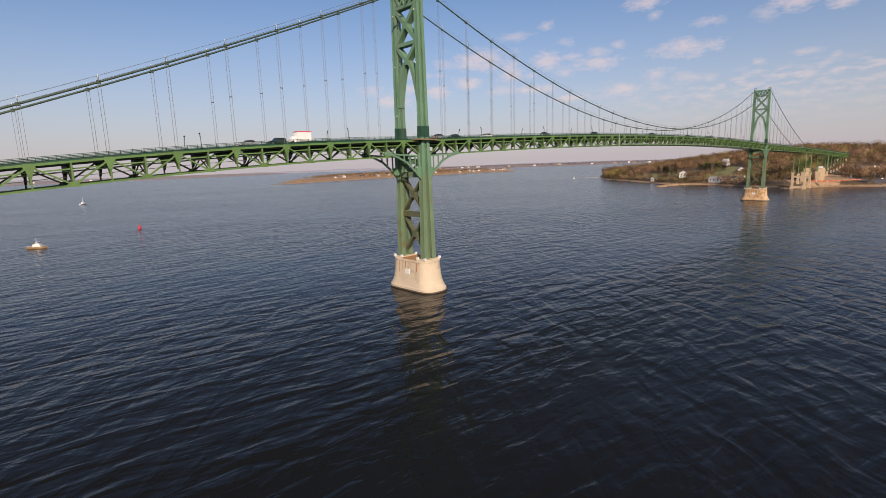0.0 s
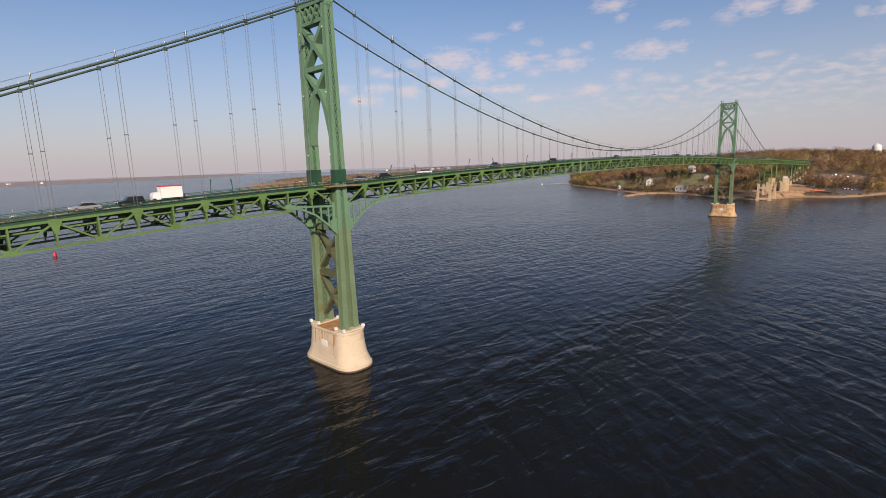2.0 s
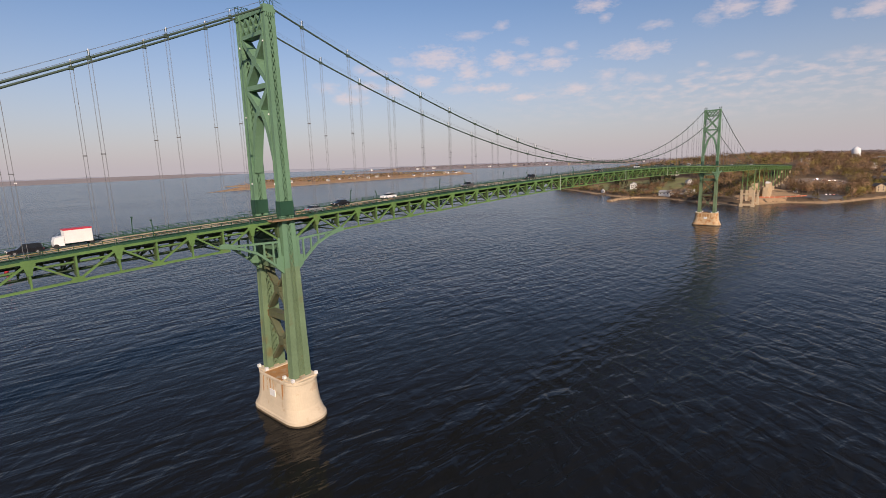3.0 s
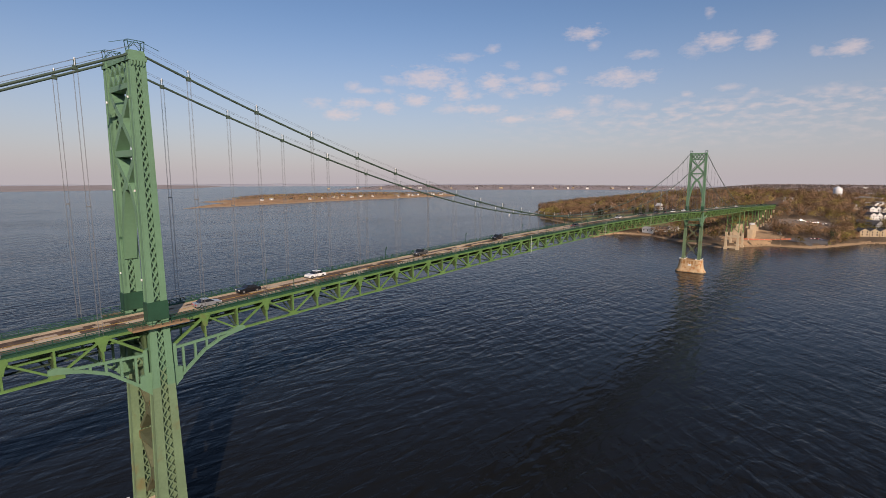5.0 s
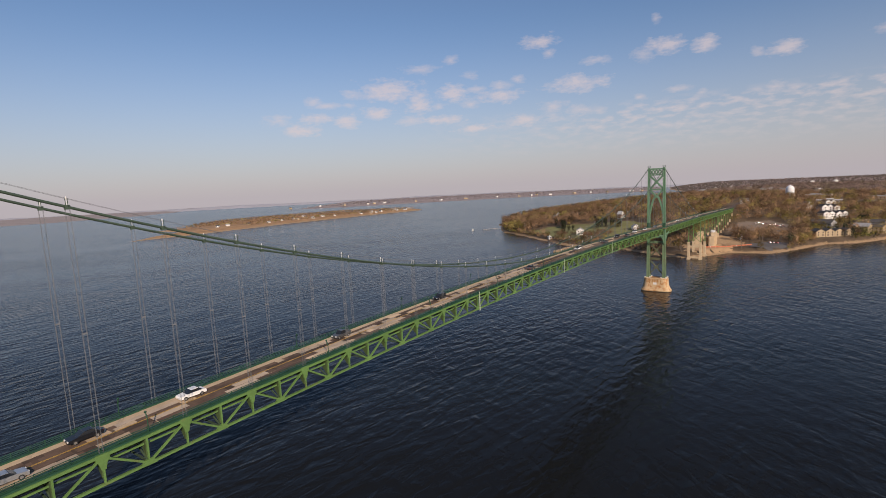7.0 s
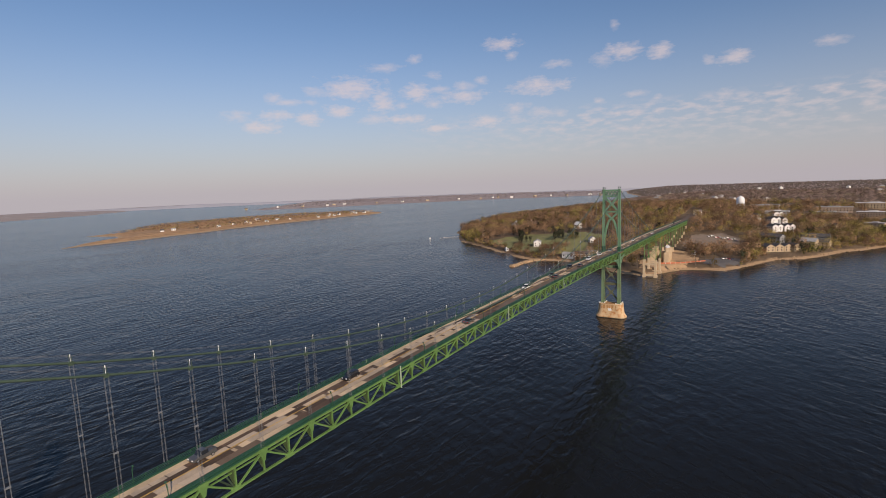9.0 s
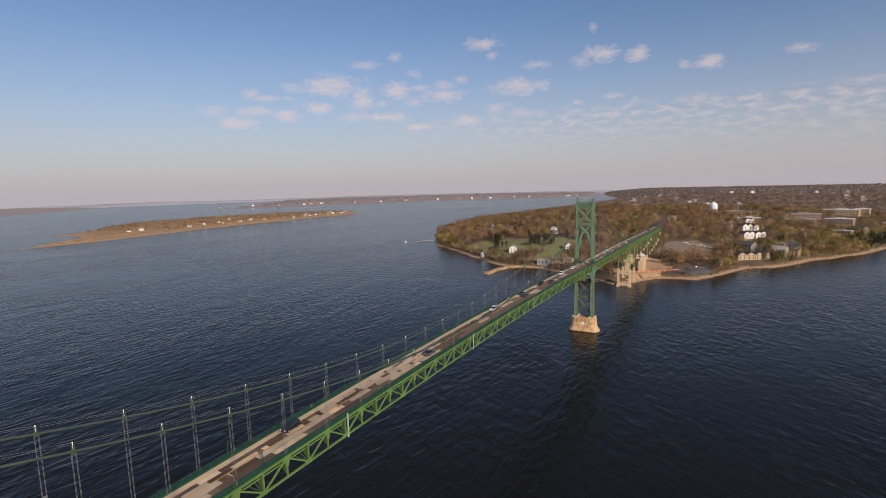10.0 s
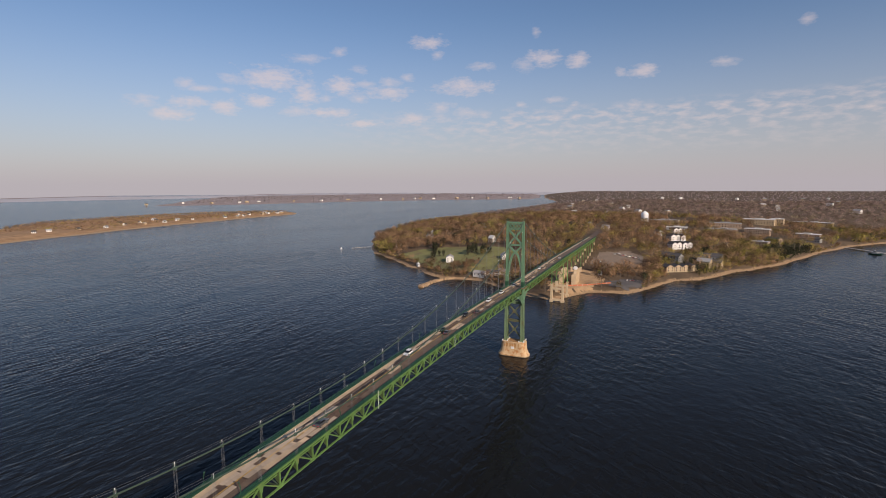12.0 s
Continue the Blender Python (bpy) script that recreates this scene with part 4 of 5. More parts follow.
def crowns(pos, height, count, size, spread=0.36, base=0.28, lift=0.25):
    """Many small leaf clumps in uneven crowns: pos (n, 3), height (n,)."""
    n = len(pos)
    u = rng.normal(size=(n, count, 3))
    u /= np.linalg.norm(u, axis=2, keepdims=True)
    rad = rng.uniform(0.35, 1.0, (n, count, 1)) ** 0.5
    lump = 1 + 0.28 * np.sin(u[:, :, :1] * 3 + rng.uniform(0, 6, (n, 1, 1))) + 0.2 * np.sin(u[:, :, 1:2] * 5 + rng.uniform(0, 6, (n, 1, 1)))
    c = u * rad * lump
    hh = height[:, None, None]
    c = c * np.array([1, 1, 0]) * hh * spread + c * np.array([0, 0, 1]) * hh * (1 - base) / 2
    c[:, :, 2] += (height * (1 + base) / 2)[:, None]
    c += pos[:, None, :]
    tri = rng.normal(size=(n, count, 3, 3)) * size * (0.6 + 0.4 * hh[..., None] / 11)
    # clumps lie along the crown's surface
    face = u * np.array([1.0, 1.0, 1.25])
    face = (face / np.linalg.norm(face, axis=2, keepdims=True))[:, :, None, :]
    tri -= 0.72 * (tri * face).sum(3, keepdims=True) * face
    co = c[:, :, None, :] + tri
    # every clump shades with the swell of its crown, lifted a little towards the sky
    soft = u * np.array([1.0, 1.0, 0.9]) + rng.normal(size=u.shape) * 0.14 + np.array([0, 0, lift])
    soft /= np.linalg.norm(soft, axis=2, keepdims=True)
    away = (np.cross(co[:, :, 1] - co[:, :, 0], co[:, :, 2] - co[:, :, 0]) * soft).sum(2) < 0
    co[away] = co[away][:, [0, 2, 1]]
    co = co.reshape(-1, 3)
    return co, np.arange(len(co)).reshape(-1, 3), np.repeat(rng.random(n), count * 3), np.repeat(soft.reshape(-1, 3), 3, axis=0)


def stems(pos, height):
    n = len(pos)
    w = np.arange(3) * 2.094
    ring = np.stack([np.cos(w), np.sin(w), np.zeros(3)], 1)
    lo = pos[:, None, :] + ring * (0.025 * height)[:, None, None] + np.array([0, 0, -0.5])
    hi = pos[:, None, :] + ring * (0.008 * height)[:, None, None] + np.array([0, 0, 1]) * (0.75 * height)[:, None, None]
    co = np.concatenate([lo, hi], 1).reshape(-1, 3)
    b = np.arange(n)[:, None, None] * 6
    f = b + np.array([[0, 1, 4, 3], [1, 2, 5, 4], [2, 0, 3, 5]])[None]
    return co, f.reshape(-1, 4)


HOUSES = []


def scatter(x0, x1, y0, y1, step, keep):
    gx, gy = np.meshgrid(np.arange(x0, x1, step), np.arange(y0, y1, step), indexing="ij")
    x = (gx + rng.uniform(-0.48, 0.48, gx.shape) * step).ravel()
    y = (gy + rng.uniform(-0.48, 0.48, gy.shape) * step).ravel()
    ok = keep(x, y)
    return x[ok], y[ok]


# ---- buildings ----
M["clap"] = material("white_clapboard", (0.74, 0.71, 0.66), 0.7, 0, 0.06, 0.2, 3.0)
M["tanwall"] = material("tan_siding", (0.46, 0.35, 0.22), 0.8, 0, 0.12, 0.2, 3.0)
M["brick"] = material("pale_brown_brick", (0.34, 0.25, 0.18), 0.85, 0, 0.15, 0.3, 3.0)
M["greywall"] = material("grey_siding", (0.36, 0.35, 0.34), 0.8, 0, 0.12, 0.2, 3.0)
M["roof"] = material("dark_shingle_roof", (0.085, 0.078, 0.075), 0.9, 0, 0.25, 0.3, 3.0)
M["roofgrey"] = material("grey_flat_roof", (0.33, 0.32, 0.31), 0.9, 0, 0.15, 0.1, 2.0)
M["roofwhite"] = material("pale_roof", (0.62, 0.60, 0.57), 0.8, 0, 0.1, 0.1, 2.0)
M["pane"] = material("window_glass", (0.02, 0.024, 0.03), 0.12, 0, 0.1, 0.5, 3.0)
M["steel"] = material("pale_tank_paint", (0.72, 0.71, 0.70), 0.5, 0, 0.06, 0.1, 1.0)
pane_me = {}


def house(x, y, w, d, h, rise, turn, wall, roof, label, category="house", z=None, chimney=False, group=""):
    """w long, d deep, walls h high; rise 0 gives a flat roof with a parapet."""
    z = gz(x, y) if z is None else z
    b = thing("house" if category == "house" else category.replace(" ", "_"), label, category, group, pose(x, y, z - 0.6, 0, 0, turn))
    HOUSES.append((x, y, max(w, d) * 0.62 + 2))
    s = Shape().box(-w / 2, w / 2, -d / 2, d / 2, -2.5, h + 0.6)
    if rise:
        s.prism([(-d / 2, h + 0.58), (d / 2, h + 0.58), (0, h + rise + 0.3)], -w / 2 + 0.01, w / 2 - 0.01, "x")
    part("wall", s.mesh("wall", M[wall]), b)
    r = Shape()
    if rise:
        e = 0.5
        for sy in (-1, 1):
            k = rise / (d / 2)
            r.hexa([(-w / 2 - e, 0, h + rise + 0.6), (w / 2 + e, 0, h + rise + 0.6), (w / 2 + e, sy * (d / 2 + e), h + 0.6 - e * k), (-w / 2 - e, sy * (d / 2 + e), h + 0.6 - e * k),
                    (-w / 2 - e, 0, h + rise + 0.9), (w / 2 + e, 0, h + rise + 0.9), (w / 2 + e, sy * (d / 2 + e), h + 0.9 - e * k), (-w / 2 - e, sy * (d / 2 + e), h + 0.9 - e * k)])
    else:
        r.box(-w / 2 - 0.3, w / 2 + 0.3, -d / 2 - 0.3, d / 2 + 0.3, h + 0.6, h + 1.1)
        r.box(-w / 6, w / 8, -d / 5, d / 5, h + 1.1, h + 2.6)
    roof_ob = part("roof", r.mesh("roof", M[roof]), b)
    if chimney:
        part("chimney", Shape().box(w * 0.2, w * 0.2 + 0.9, -0.5, 0.5, h + rise * 0.5, h + rise + 2.0).mesh("chimney", M["brick"]), roof_ob)
    if "win" not in pane_me:
        pane_me["win"] = Shape().box(-0.6, 0.6, -0.05, 0.05, 0, 1.6).mesh("window", M["pane"])
    for f in range(max(1, int(h / 3)) if "shore houses" not in group else 0):
        n = min(12, max(2, int(w / 3.6)))
        for k in range(n):
            for sy in (-1, 1):
                part("window", pane_me["win"], b, at=pose(-w / 2 + w * (k + 0.5) / n, sy * (d / 2 + 0.03), 1.7 + 3 * f))
        for k in range(min(6, max(1, int(d / 4)))):
            m = min(6, max(1, int(d / 4)))
            for sx in (-1, 1):
                part("window", pane_me["win"], b, at=pose(sx * (w / 2 + 0.03), -d / 2 + d * (k + 0.5) / m, 1.7 + 3 * f, 0, 0, 90))
    return b


house(667, 168, 13, 10, 6.5, 3, 20, "clap", "roofgrey", "white two-storey house on the open lawn", chimney=True)
house(790, 148, 9, 7.5, 6.5, 4, 60, "clap", "roofwhite", "tall white house among bare trees")
house(684, 98, 10, 8, 5, 3, 30, "clap", "roofgrey", "small white house at the lawn's edge")
house(600, 103, 14, 8, 3.5, 2.2, 80, "clap", "roofgrey", "low white cottage near the beach")
house(606, 89, 15, 8, 3.5, 2.2, 95, "clap", "roof", "low white cottage with a dark roof")
house(613, 78, 12, 8, 3.5, 2.0, 70, "clap", "roofgrey", "low white cottage beside the trees")
house(644, 204, 8, 3, 2.8, 0, 40, "clap", "roofwhite", "white trailer parked on the shore lawn", "trailer")
house(784, 308, 11, 8, 5, 3, 30, "clap", "roofgrey", "white house near the point")
house(806, 318, 9, 7, 4.5, 3, 10, "tanwall", "roof", "tan house near the point")
house(872, 258, 12, 8, 6, 3, 15, "tanwall", "roofwhite", "tan house in the woods")
house(861, 287, 11, 8, 5, 3, 50, "clap", "roofgrey", "white house in the woods")
house(838, 232, 12, 9, 6, 3.5, 75, "tanwall", "roof", "tan house with a dark roof in the woods")
house(905, 300, 11, 8, 5.5, 3, 25, "clap", "roofwhite", "pale house on the wooded slope")
house(940, 212, 12, 9, 6, 3, 40, "greywall", "roof", "grey house on the wooded slope")
house(1010, 450, 26, 9, 4, 1.5, 35, "clap", "roofwhite", "long white boathouse at the water")
house(937, 20, 14, 9, 6, 3, 10, "tanwall", "roofgrey", "tan house above the approach road")
house(915, -8, 11, 8, 5, 3, 80, "clap", "roofgrey", "white house beside the approach road")
for cx, cy, n, tall in ((856, -117, 4, 7.0), (905, -113, 3, 7.0), (990, -116, 2, 7.0), (931, -88, 1, 6.0)):
    for k in range(n):
        u = (k - (n - 1) / 2) * 8.3
        house(cx + 0.53 * u + 1.6 * (k % 2), cy - 0.85 * u + 1.0 * (k % 2), 13, 7.9, tall, 2.8, 32, "clap", "roof", "white gabled residence block on the wooded slope", "residence block", group="white residence blocks")
for k in range(4):
    house(699 + k * 5.0, -98 - 8.6 * k, 10.5, 9.4, 6, 2.8, 30, "tanwall", "roof", "tan gabled row house above the beach", "row house", group="tan row houses")
house(747, -140, 15, 12, 8, 3.5, 70, "tanwall", "roofgrey", "tan gabled house above the shore")
house(757, -155, 12, 11, 7, 3, 70, "tanwall", "roof", "tan gabled house with a dark roof")
house(764, -104, 24, 12, 7, 3.5, 60, "greywall", "roof", "dark-roofed residence behind the row houses", "residence block")
house(795, -152, 26, 12, 7, 3.5, 75, "greywall", "roof", "long dark-roofed residence among evergreens", "residence block")
house(897, -176, 14, 11, 6, 4, 60, "tanwall", "roof", "tan gabled house on the campus slope")
house(956, -233, 24, 14, 10, 0, 65, "brick", "roofgrey", "square brown brick campus block", "campus building")
house(1008, -261, 20, 14, 9, 3, 50, "brick", "roof", "brown gabled campus block", "campus building")
house(1126, -100, 50, 18, 8, 0, 80, "brick", "roofgrey", "flat-roofed brown campus building", "campus building")
house(1030, -118, 34, 14, 7, 0, 84, "greywall", "roofwhite", "pale flat-roofed campus hall", "campus building")
house(1075, -195, 44, 18, 8, 0, 78, "brick", "roofgrey", "long flat-roofed campus building", "campus building")
house(1181, -209, 58, 20, 8, 0, 80, "brick", "roofgrey", "large flat-roofed campus building", "campus building")
house(1126, -257, 40, 20, 9, 0, 70, "brick", "roofwhite", "brown campus building with a pale flat roof", "campus building")
house(1284, -284, 58, 24, 10, 0, 72, "tanwall", "roofwhite", "large pale flat-roofed campus hall beside trees", "campus building")
house(1290, -318, 24, 22, 13, 0, 72, "tanwall", "roofwhite", "tall pale campus block with flat roof", "campus building")
house(1136, -335, 40, 18, 7, 0, 66, "brick", "roofwhite", "flat-roofed brown brick sports building", "campus building")
house(1330, -388, 72, 16, 6, 0, 60, "tanwall", "roofwhite", "long pale flat-roofed campus building", "campus building")
house(1090, -330, 30, 14, 5, 3, 60, "greywall", "roof", "grey campus shed with a dark roof", "campus building")
house(637, -27, 4, 4, 3.4, 1, 0, "clap", "roofgrey", "small white kiosk beside the works ground", "kiosk")
for k, (x, y) in enumerate([(800, 1172), (862, 1168), (925, 1190), (968, 1172), (985, 1215), (1030, 1176), (1046, 1230), (1090, 1200), (1240, 1172), (1285, 1168), (1320, 1175), (1335, 1210), (1400, 1168), (1430, 1172), (1470, 1165), (1500, 1172), (705, 1165), (742, 1180), (945, 1240), (1062, 1262), (1130, 1185), (1262, 1200), (1360, 1190), (1450, 1205)]):
    house(x, y, 8 + k % 4 * 1.5, 7, 3.6, 2.4, 20 * k, "clap" if k % 3 else "tanwall", "roofgrey" if k % 2 else "roof", "small pale cottage on the island", "cottage", z=float(isle_h(np.array([x * 1.0]), np.array([y * 1.0]))[0]), group="island cottages")
for k in range(20):
    u = min(0.999, k / 19 + 0.03 * math.sin(k * 7.1))
    u = max(0.0, u)
    i = min(len(MIDSHORE) - 6, int(u * 5))
    v = u * 5 - i
    x, y = MIDSHORE[i][0] * (1 - v) + MIDSHORE[i + 1][0] * v + 60 + 25 * math.sin(k * 2.3), MIDSHORE[i][1] * (1 - v) + MIDSHORE[i + 1][1] * v + 90 + 30 * math.sin(k * 1.7)
    house(x, y, 13 + 5 * (k % 3), 10, 5, 2, 37 * k, "clap" if k % 2 else "tanwall", "roofgrey" if k % 3 else "roof", "small pale house on the far shore", "house", z=max(1.0, float(mid_h(np.array([x]), np.array([y]))[0])) + 4, group="far shore houses")
for k in range(16):
    x, y = -1500 + 130 * k, 3330 + 60 * math.sin(k * 1.9)
    if x > 900:
        y += (x - 900) * 0.55
    house(x, y, 18, 11, 5, 2, 41 * k, "clap", "roofwhite", "small pale house on the hazy shore", "house", z=max(1.0, float(left_h(np.array([x * 1.0]), np.array([y]))[0])), group="hazy shore houses")


def water_tower(x, y):
    z = gz(x, y)
    t = thing("water_tower", "white water tower with a domed tank on columns above the woods", "water tower", at=pose(x, y, z))
    HOUSES.append((x, y, 12))
    prof = [(0.4, 12.4), (4.2, 12.6), (6.2, 13.2), (6.5, 14.4), (6.5, 21.0), (6.0, 22.2), (4.3, 24.0), (1.9, 25.6), (0.5, 26.3), (0.3, 27.2)]
    part("tank", Shape().tube([(0, 0, b) for a, b in prof], [a for a, b in prof], 20).mesh("tank", M["steel"], True), t, "white domed steel tank")
    for k in range(8):
        w = 2 * math.pi * k / 8
        part("column", Shape().tube([(6.2 * math.cos(w), 6.2 * math.sin(w), -2), (6.0 * math.cos(w), 6.0 * math.sin(w), 14)], 0.5, 6).mesh("column", M["steel"]), t)
    part("riser", Shape().tube([(0, 0, -2), (0, 0, 13)], 1.2, 8).mesh("riser", M["steel"]), t)
    return t


water_tower(1062, -64)
# open ground in front of the larger buildings
HOUSES += [(828, -100, 20), (838, -122, 18), (882, -110, 15), (915, -84, 9), (958, -112, 14), (690, -100, 13), (690, -118, 12), (770, -128, 10), (672, -108, 9), (1050, -230, 22), (1185, -290, 24), (1055, -160, 20), (1110, -345, 18), (935, -222, 10), (738, -140, 8)]
tw = random.Random(17)
for k in range(24):
    x = 1300 + 1500 * tw.random() ** 1.4
    y = -60 + (x - 60) * tw.uniform(-0.34, 0.16)
    if edge_distance(np.array([x]), np.array([y]), SHORE)[0] < 60:
        continue
    house(x, y, tw.uniform(11, 20), 10, 7.5, 3 if k % 3 else 0, 31 * k, "clap" if k % 2 else "tanwall", "roofwhite" if k % 3 == 0 else "roofgrey", "small pale house among the inland woods", "house", group="inland shore houses")

road_on = sheet("road", np.arange(790, 1002, 4.0), np.array([-4.2, -2, 0, 2, 4.2]), lambda x, y: ground(x, 0 * y) + 0.45, M["asphalt"])
tagged(new("road", road_on), "asphalt road running on from the viaduct", "road", kind="structure")

# ---- approach viaduct ----
AP0, AP1 = END1, 792.0


def approach_z(x):
    return roadz(END1) - 0.031 * (x - AP0)


via = thing("approach_viaduct", "green steel approach viaduct descending to the wooded shore", "viaduct")
line = [AP0 + (AP1 - AP0) * k / 40 for k in range(41)]


def along(y, w, dz, h, name, mat, label=""):
    part(name, Shape().sweep([(x, y, approach_z(x) + dz) for x in line], w, h).mesh(name, mat), via, label)


along(0, 8.2, -0.15, 0.3, "road_slab", M["asphalt"], "brown asphalt road")
along(3.3, 1.4, 0.01, 0.06, "shoulder", M["slab"])
for sy in (-1, 1):
    along(sy * 4.6, 0.9, -0.05, 0.5, "kerb", M["deep"])
    for dz in (0.5, 0.85, 1.15):
        along(sy * 4.95, 0.12, dz, 0.1, "rail", M["deep"])
    along(sy * 5.0, 0.45, -0.6, 0.5, "top_chord", M["truss"])
    along(sy * 5.0, 0.45, -4.3, 0.45, "bottom_chord", M["truss"])
    for k in range(40):
        a, b = line[k], line[k + 1]
        up = k % 2 == 0
        za, zb = approach_z(a), approach_z(b)
        part("diagonal", Shape().beam((a, sy * 5.0, za - (4.3 if up else 0.6)), (b, sy * 5.0, zb - (0.6 if up else 4.3)), 0.35, 0.4).mesh("diagonal", M["truss"]), via)
        part("post", Shape().box(b - 0.15, b + 0.15, sy * 5.0 - 0.15, sy * 5.0 + 0.15, zb - 4.3, zb - 0.6).mesh("post", M["truss"]), via)
for k in range(0, 41, 2):
    part("floor_beam", Shape().box(line[k] - 0.2, line[k] + 0.2, -4.8, 4.8, approach_z(line[k]) - 1.6, approach_z(line[k]) - 0.35).mesh("floor_beam", M["inside"]), via)
pole = Shape()
for x in np.arange(AP0, AP1, 2.4):
    for sy in (-1, 1):
        pole.box(x - 0.08, x + 0.08, sy * 4.95 - 0.08, sy * 4.95 + 0.08, approach_z(x) - 0.2, approach_z(x) + 1.2)
tagged(part("rail_posts", pole.mesh("rail_posts", M["deep"]), via), kind="stuff")


def bent(x, top, conc, label, base=None):
    """A portal of two columns under the spans, with a steel frame on top of a concrete one."""
    z0 = min(gz(x, -6), gz(x, 6), 0.5) - 3 if base is None else base
    b = thing("viaduct_bent", label, "bridge support", "supports of the viaduct", pose(x, 0, 0))
    zc = top - 4.8
    for sy in (-1, 1):
        if conc > 0:
            s = Shape()
            for q in ((1.7, 1.5, z0, 2.2), (1.15, 0.95, 2.2, conc - 1.2), (1.3, 1.1, conc - 1.2, conc)):
                s.box(-q[0], q[0], sy * 5.1 - q[1], sy * 5.1 + q[1], q[2], q[3])
            part("column", s.mesh("column", M["viaduct"]), b, "pale concrete column")
        lo = conc if conc > 0 else z0
        st = Shape()
        for sx in (-1, 1):
            st.beam((sx * 1.0, sy * 5.3, lo), (sx * 0.5, sy * 5.0, zc), 0.4, 0.4)
        part("steel_post", st.mesh("steel_post", M["truss"]), b)
    if conc > 0:
        for z in (conc - 4.2, 2.2):
            if z > 2:
                part("cross_beam", Shape().box(-1.1, 1.1, -4.2, 4.2, z - 1.0, z + 0.7).mesh("cross_beam", M["viaduct"]), b)
        lo = conc
    n = max(1, int((zc - lo) / 8))
    for k in range(n):
        za, zb = lo + (zc - lo) * k / n, lo + (zc - lo) * (k + 1) / n
        for sy in (-1, 1):
            part("brace", Shape().beam((0, sy * 5.2, za), (0, -sy * 5.1, zb), 0.3, 0.3).mesh("brace", M["truss"]), b)
        part("strut", Shape().box(-0.3, 0.3, -5.2, 5.2, zb - 0.4, zb).mesh("strut", M["truss"]), b)
    return b


bent(END1, approach_z(END1), 17, "tall concrete portal bent at the water's edge", -3)
bent(-SIDE, roadz(-SIDE), 14, "tall concrete portal bent in the bay", -3)
bent(545, approach_z(545), 15, "concrete portal bent on the beach")
bent(640, approach_z(640), 14, "concrete portal bent on the slope")
for x in (668, 690, 712, 734, 756, 778):
    b = thing("viaduct_bent", "slender green steel columns on concrete pedestals", "bridge support", "supports of the viaduct", pose(x, 0, 0))
    for sy in (-1, 1):
        foot = max(gz(x, 5), gz(x, -5)) + 2.5
        part("pedestal", Shape().box(-0.9, 0.9, sy * 4.7 - 0.9, sy * 4.7 + 0.9, foot - 6, foot).mesh("pedestal", M["viaduct"]), b, "tan concrete pedestal")
        part("column", Shape().box(-0.35, 0.35, sy * 4.7 - 0.35, sy * 4.7 + 0.35, foot, approach_z(x) - 4.5).mesh("column", M["truss"]), b)
    part("cap_beam", Shape().box(-0.8, 0.8, -5.5, 5.5, approach_z(x) - 5.2, approach_z(x) - 4.5).mesh("cap_beam", M["truss"]), b)
anchor = thing("cable_anchorage", "massive pale concrete cable anchorage on the beach", "anchorage", at=pose(588, 0, 0))
for sy in (-1, 1):
    s = Shape()
    s.prism([(-10, -2), (15, -2), (15, 18.5), (2, 18.5), (0, 15), (-10, 15)], sy * 6.5 - 1.6, sy * 6.5 + 1.6)
    part("anchor_block", s.mesh("anchor_block", M["viaduct"]), anchor)
    for xx in (-9, -3, 3, 9, 14.2):
        part("buttress", Shape().box(xx - 0.9, xx + 0.9, sy * 6.5 - 2.4, sy * 6.5 + 2.4, -2, 19.2 if xx > 0 else 15.6).mesh("buttress", M["viaduct"]), anchor)
part("cross_wall", Shape().box(6, 12, -4, 4, -2, 15).mesh("cross_wall", M["viaduct"]), anchor)
for k in range(6):
    part("roof_unit", Shape().box(4 + 2 * k, 5.4 + 2 * k, -7.6 + (k % 3), -5 + (k % 3), 19, 20.5 + 0.4 * (k % 2)).mesh("roof_unit", M["steel"]), anchor, "pale metal unit on the anchorage")
fence_m = material("orange_plastic_mesh", (0.50, 0.16, 0.08), 0.8, 0, 0.2, 0.5, 3.0)
for k in range(9):
    xa, ya = 572 + 3.0 * k, -2.0 - 4.4 * k
    xb, yb = xa + 2.8, ya - 4.2
    za, zb = gz(xa, ya) + 0.2, gz(xb, yb) + 0.2
    f = thing("safety_fence", "orange plastic safety fence on the works ground", "fence", "orange fence panels", pose(xa, ya, za))
    part("mesh_panel", Shape().beam((0, 0, 0.9), (xb - xa, yb - ya, 0.9 + zb - za), 0.08, 1.2).mesh("mesh_panel", fence_m), f)
    part("post", Shape().box(-0.08, 0.08, -0.08, 0.08, -0.5, 2.0).mesh("post", M["white"]), f)

# ---- jetty, docks and boats ----
M["plank"] = material("weathered_dock_timber", (0.40, 0.36, 0.32), 0.9, 0, 0.25, 0.4, 3.0)
jet = thing("stone_jetty", "curved rubble stone jetty with a sandy top", "jetty", at=pose(0, 0, 0))
core = Shape()
run = [(592, 128), (582, 141), (570, 145), (556, 147), (544, 148), (532, 147)]
for (xa, ya), (xb, yb) in zip(run, run[1:]):
    core.hexa([(xa, ya - 5, -2), (xb, yb - 5, -2), (xb, yb + 5, -2), (xa, ya + 5, -2), (xa, ya - 2.2, 1.3), (xb, yb - 2.2, 1.3), (xb, yb + 2.2, 1.3), (xa, ya + 2.2, 1.3)])
part("core", core.mesh("core", M["sand"]), jet, "sandy crest of the jetty")
rr = random.Random(3)
bm = bmesh.new()
bmesh.ops.create_icosphere(bm, subdivisions=1, radius=1.0)
for v in bm.verts:
    v.co *= rr.uniform(0.7, 1.15)
    v.co.z *= 0.7
rock_me = bpy.data.meshes.new("rock")
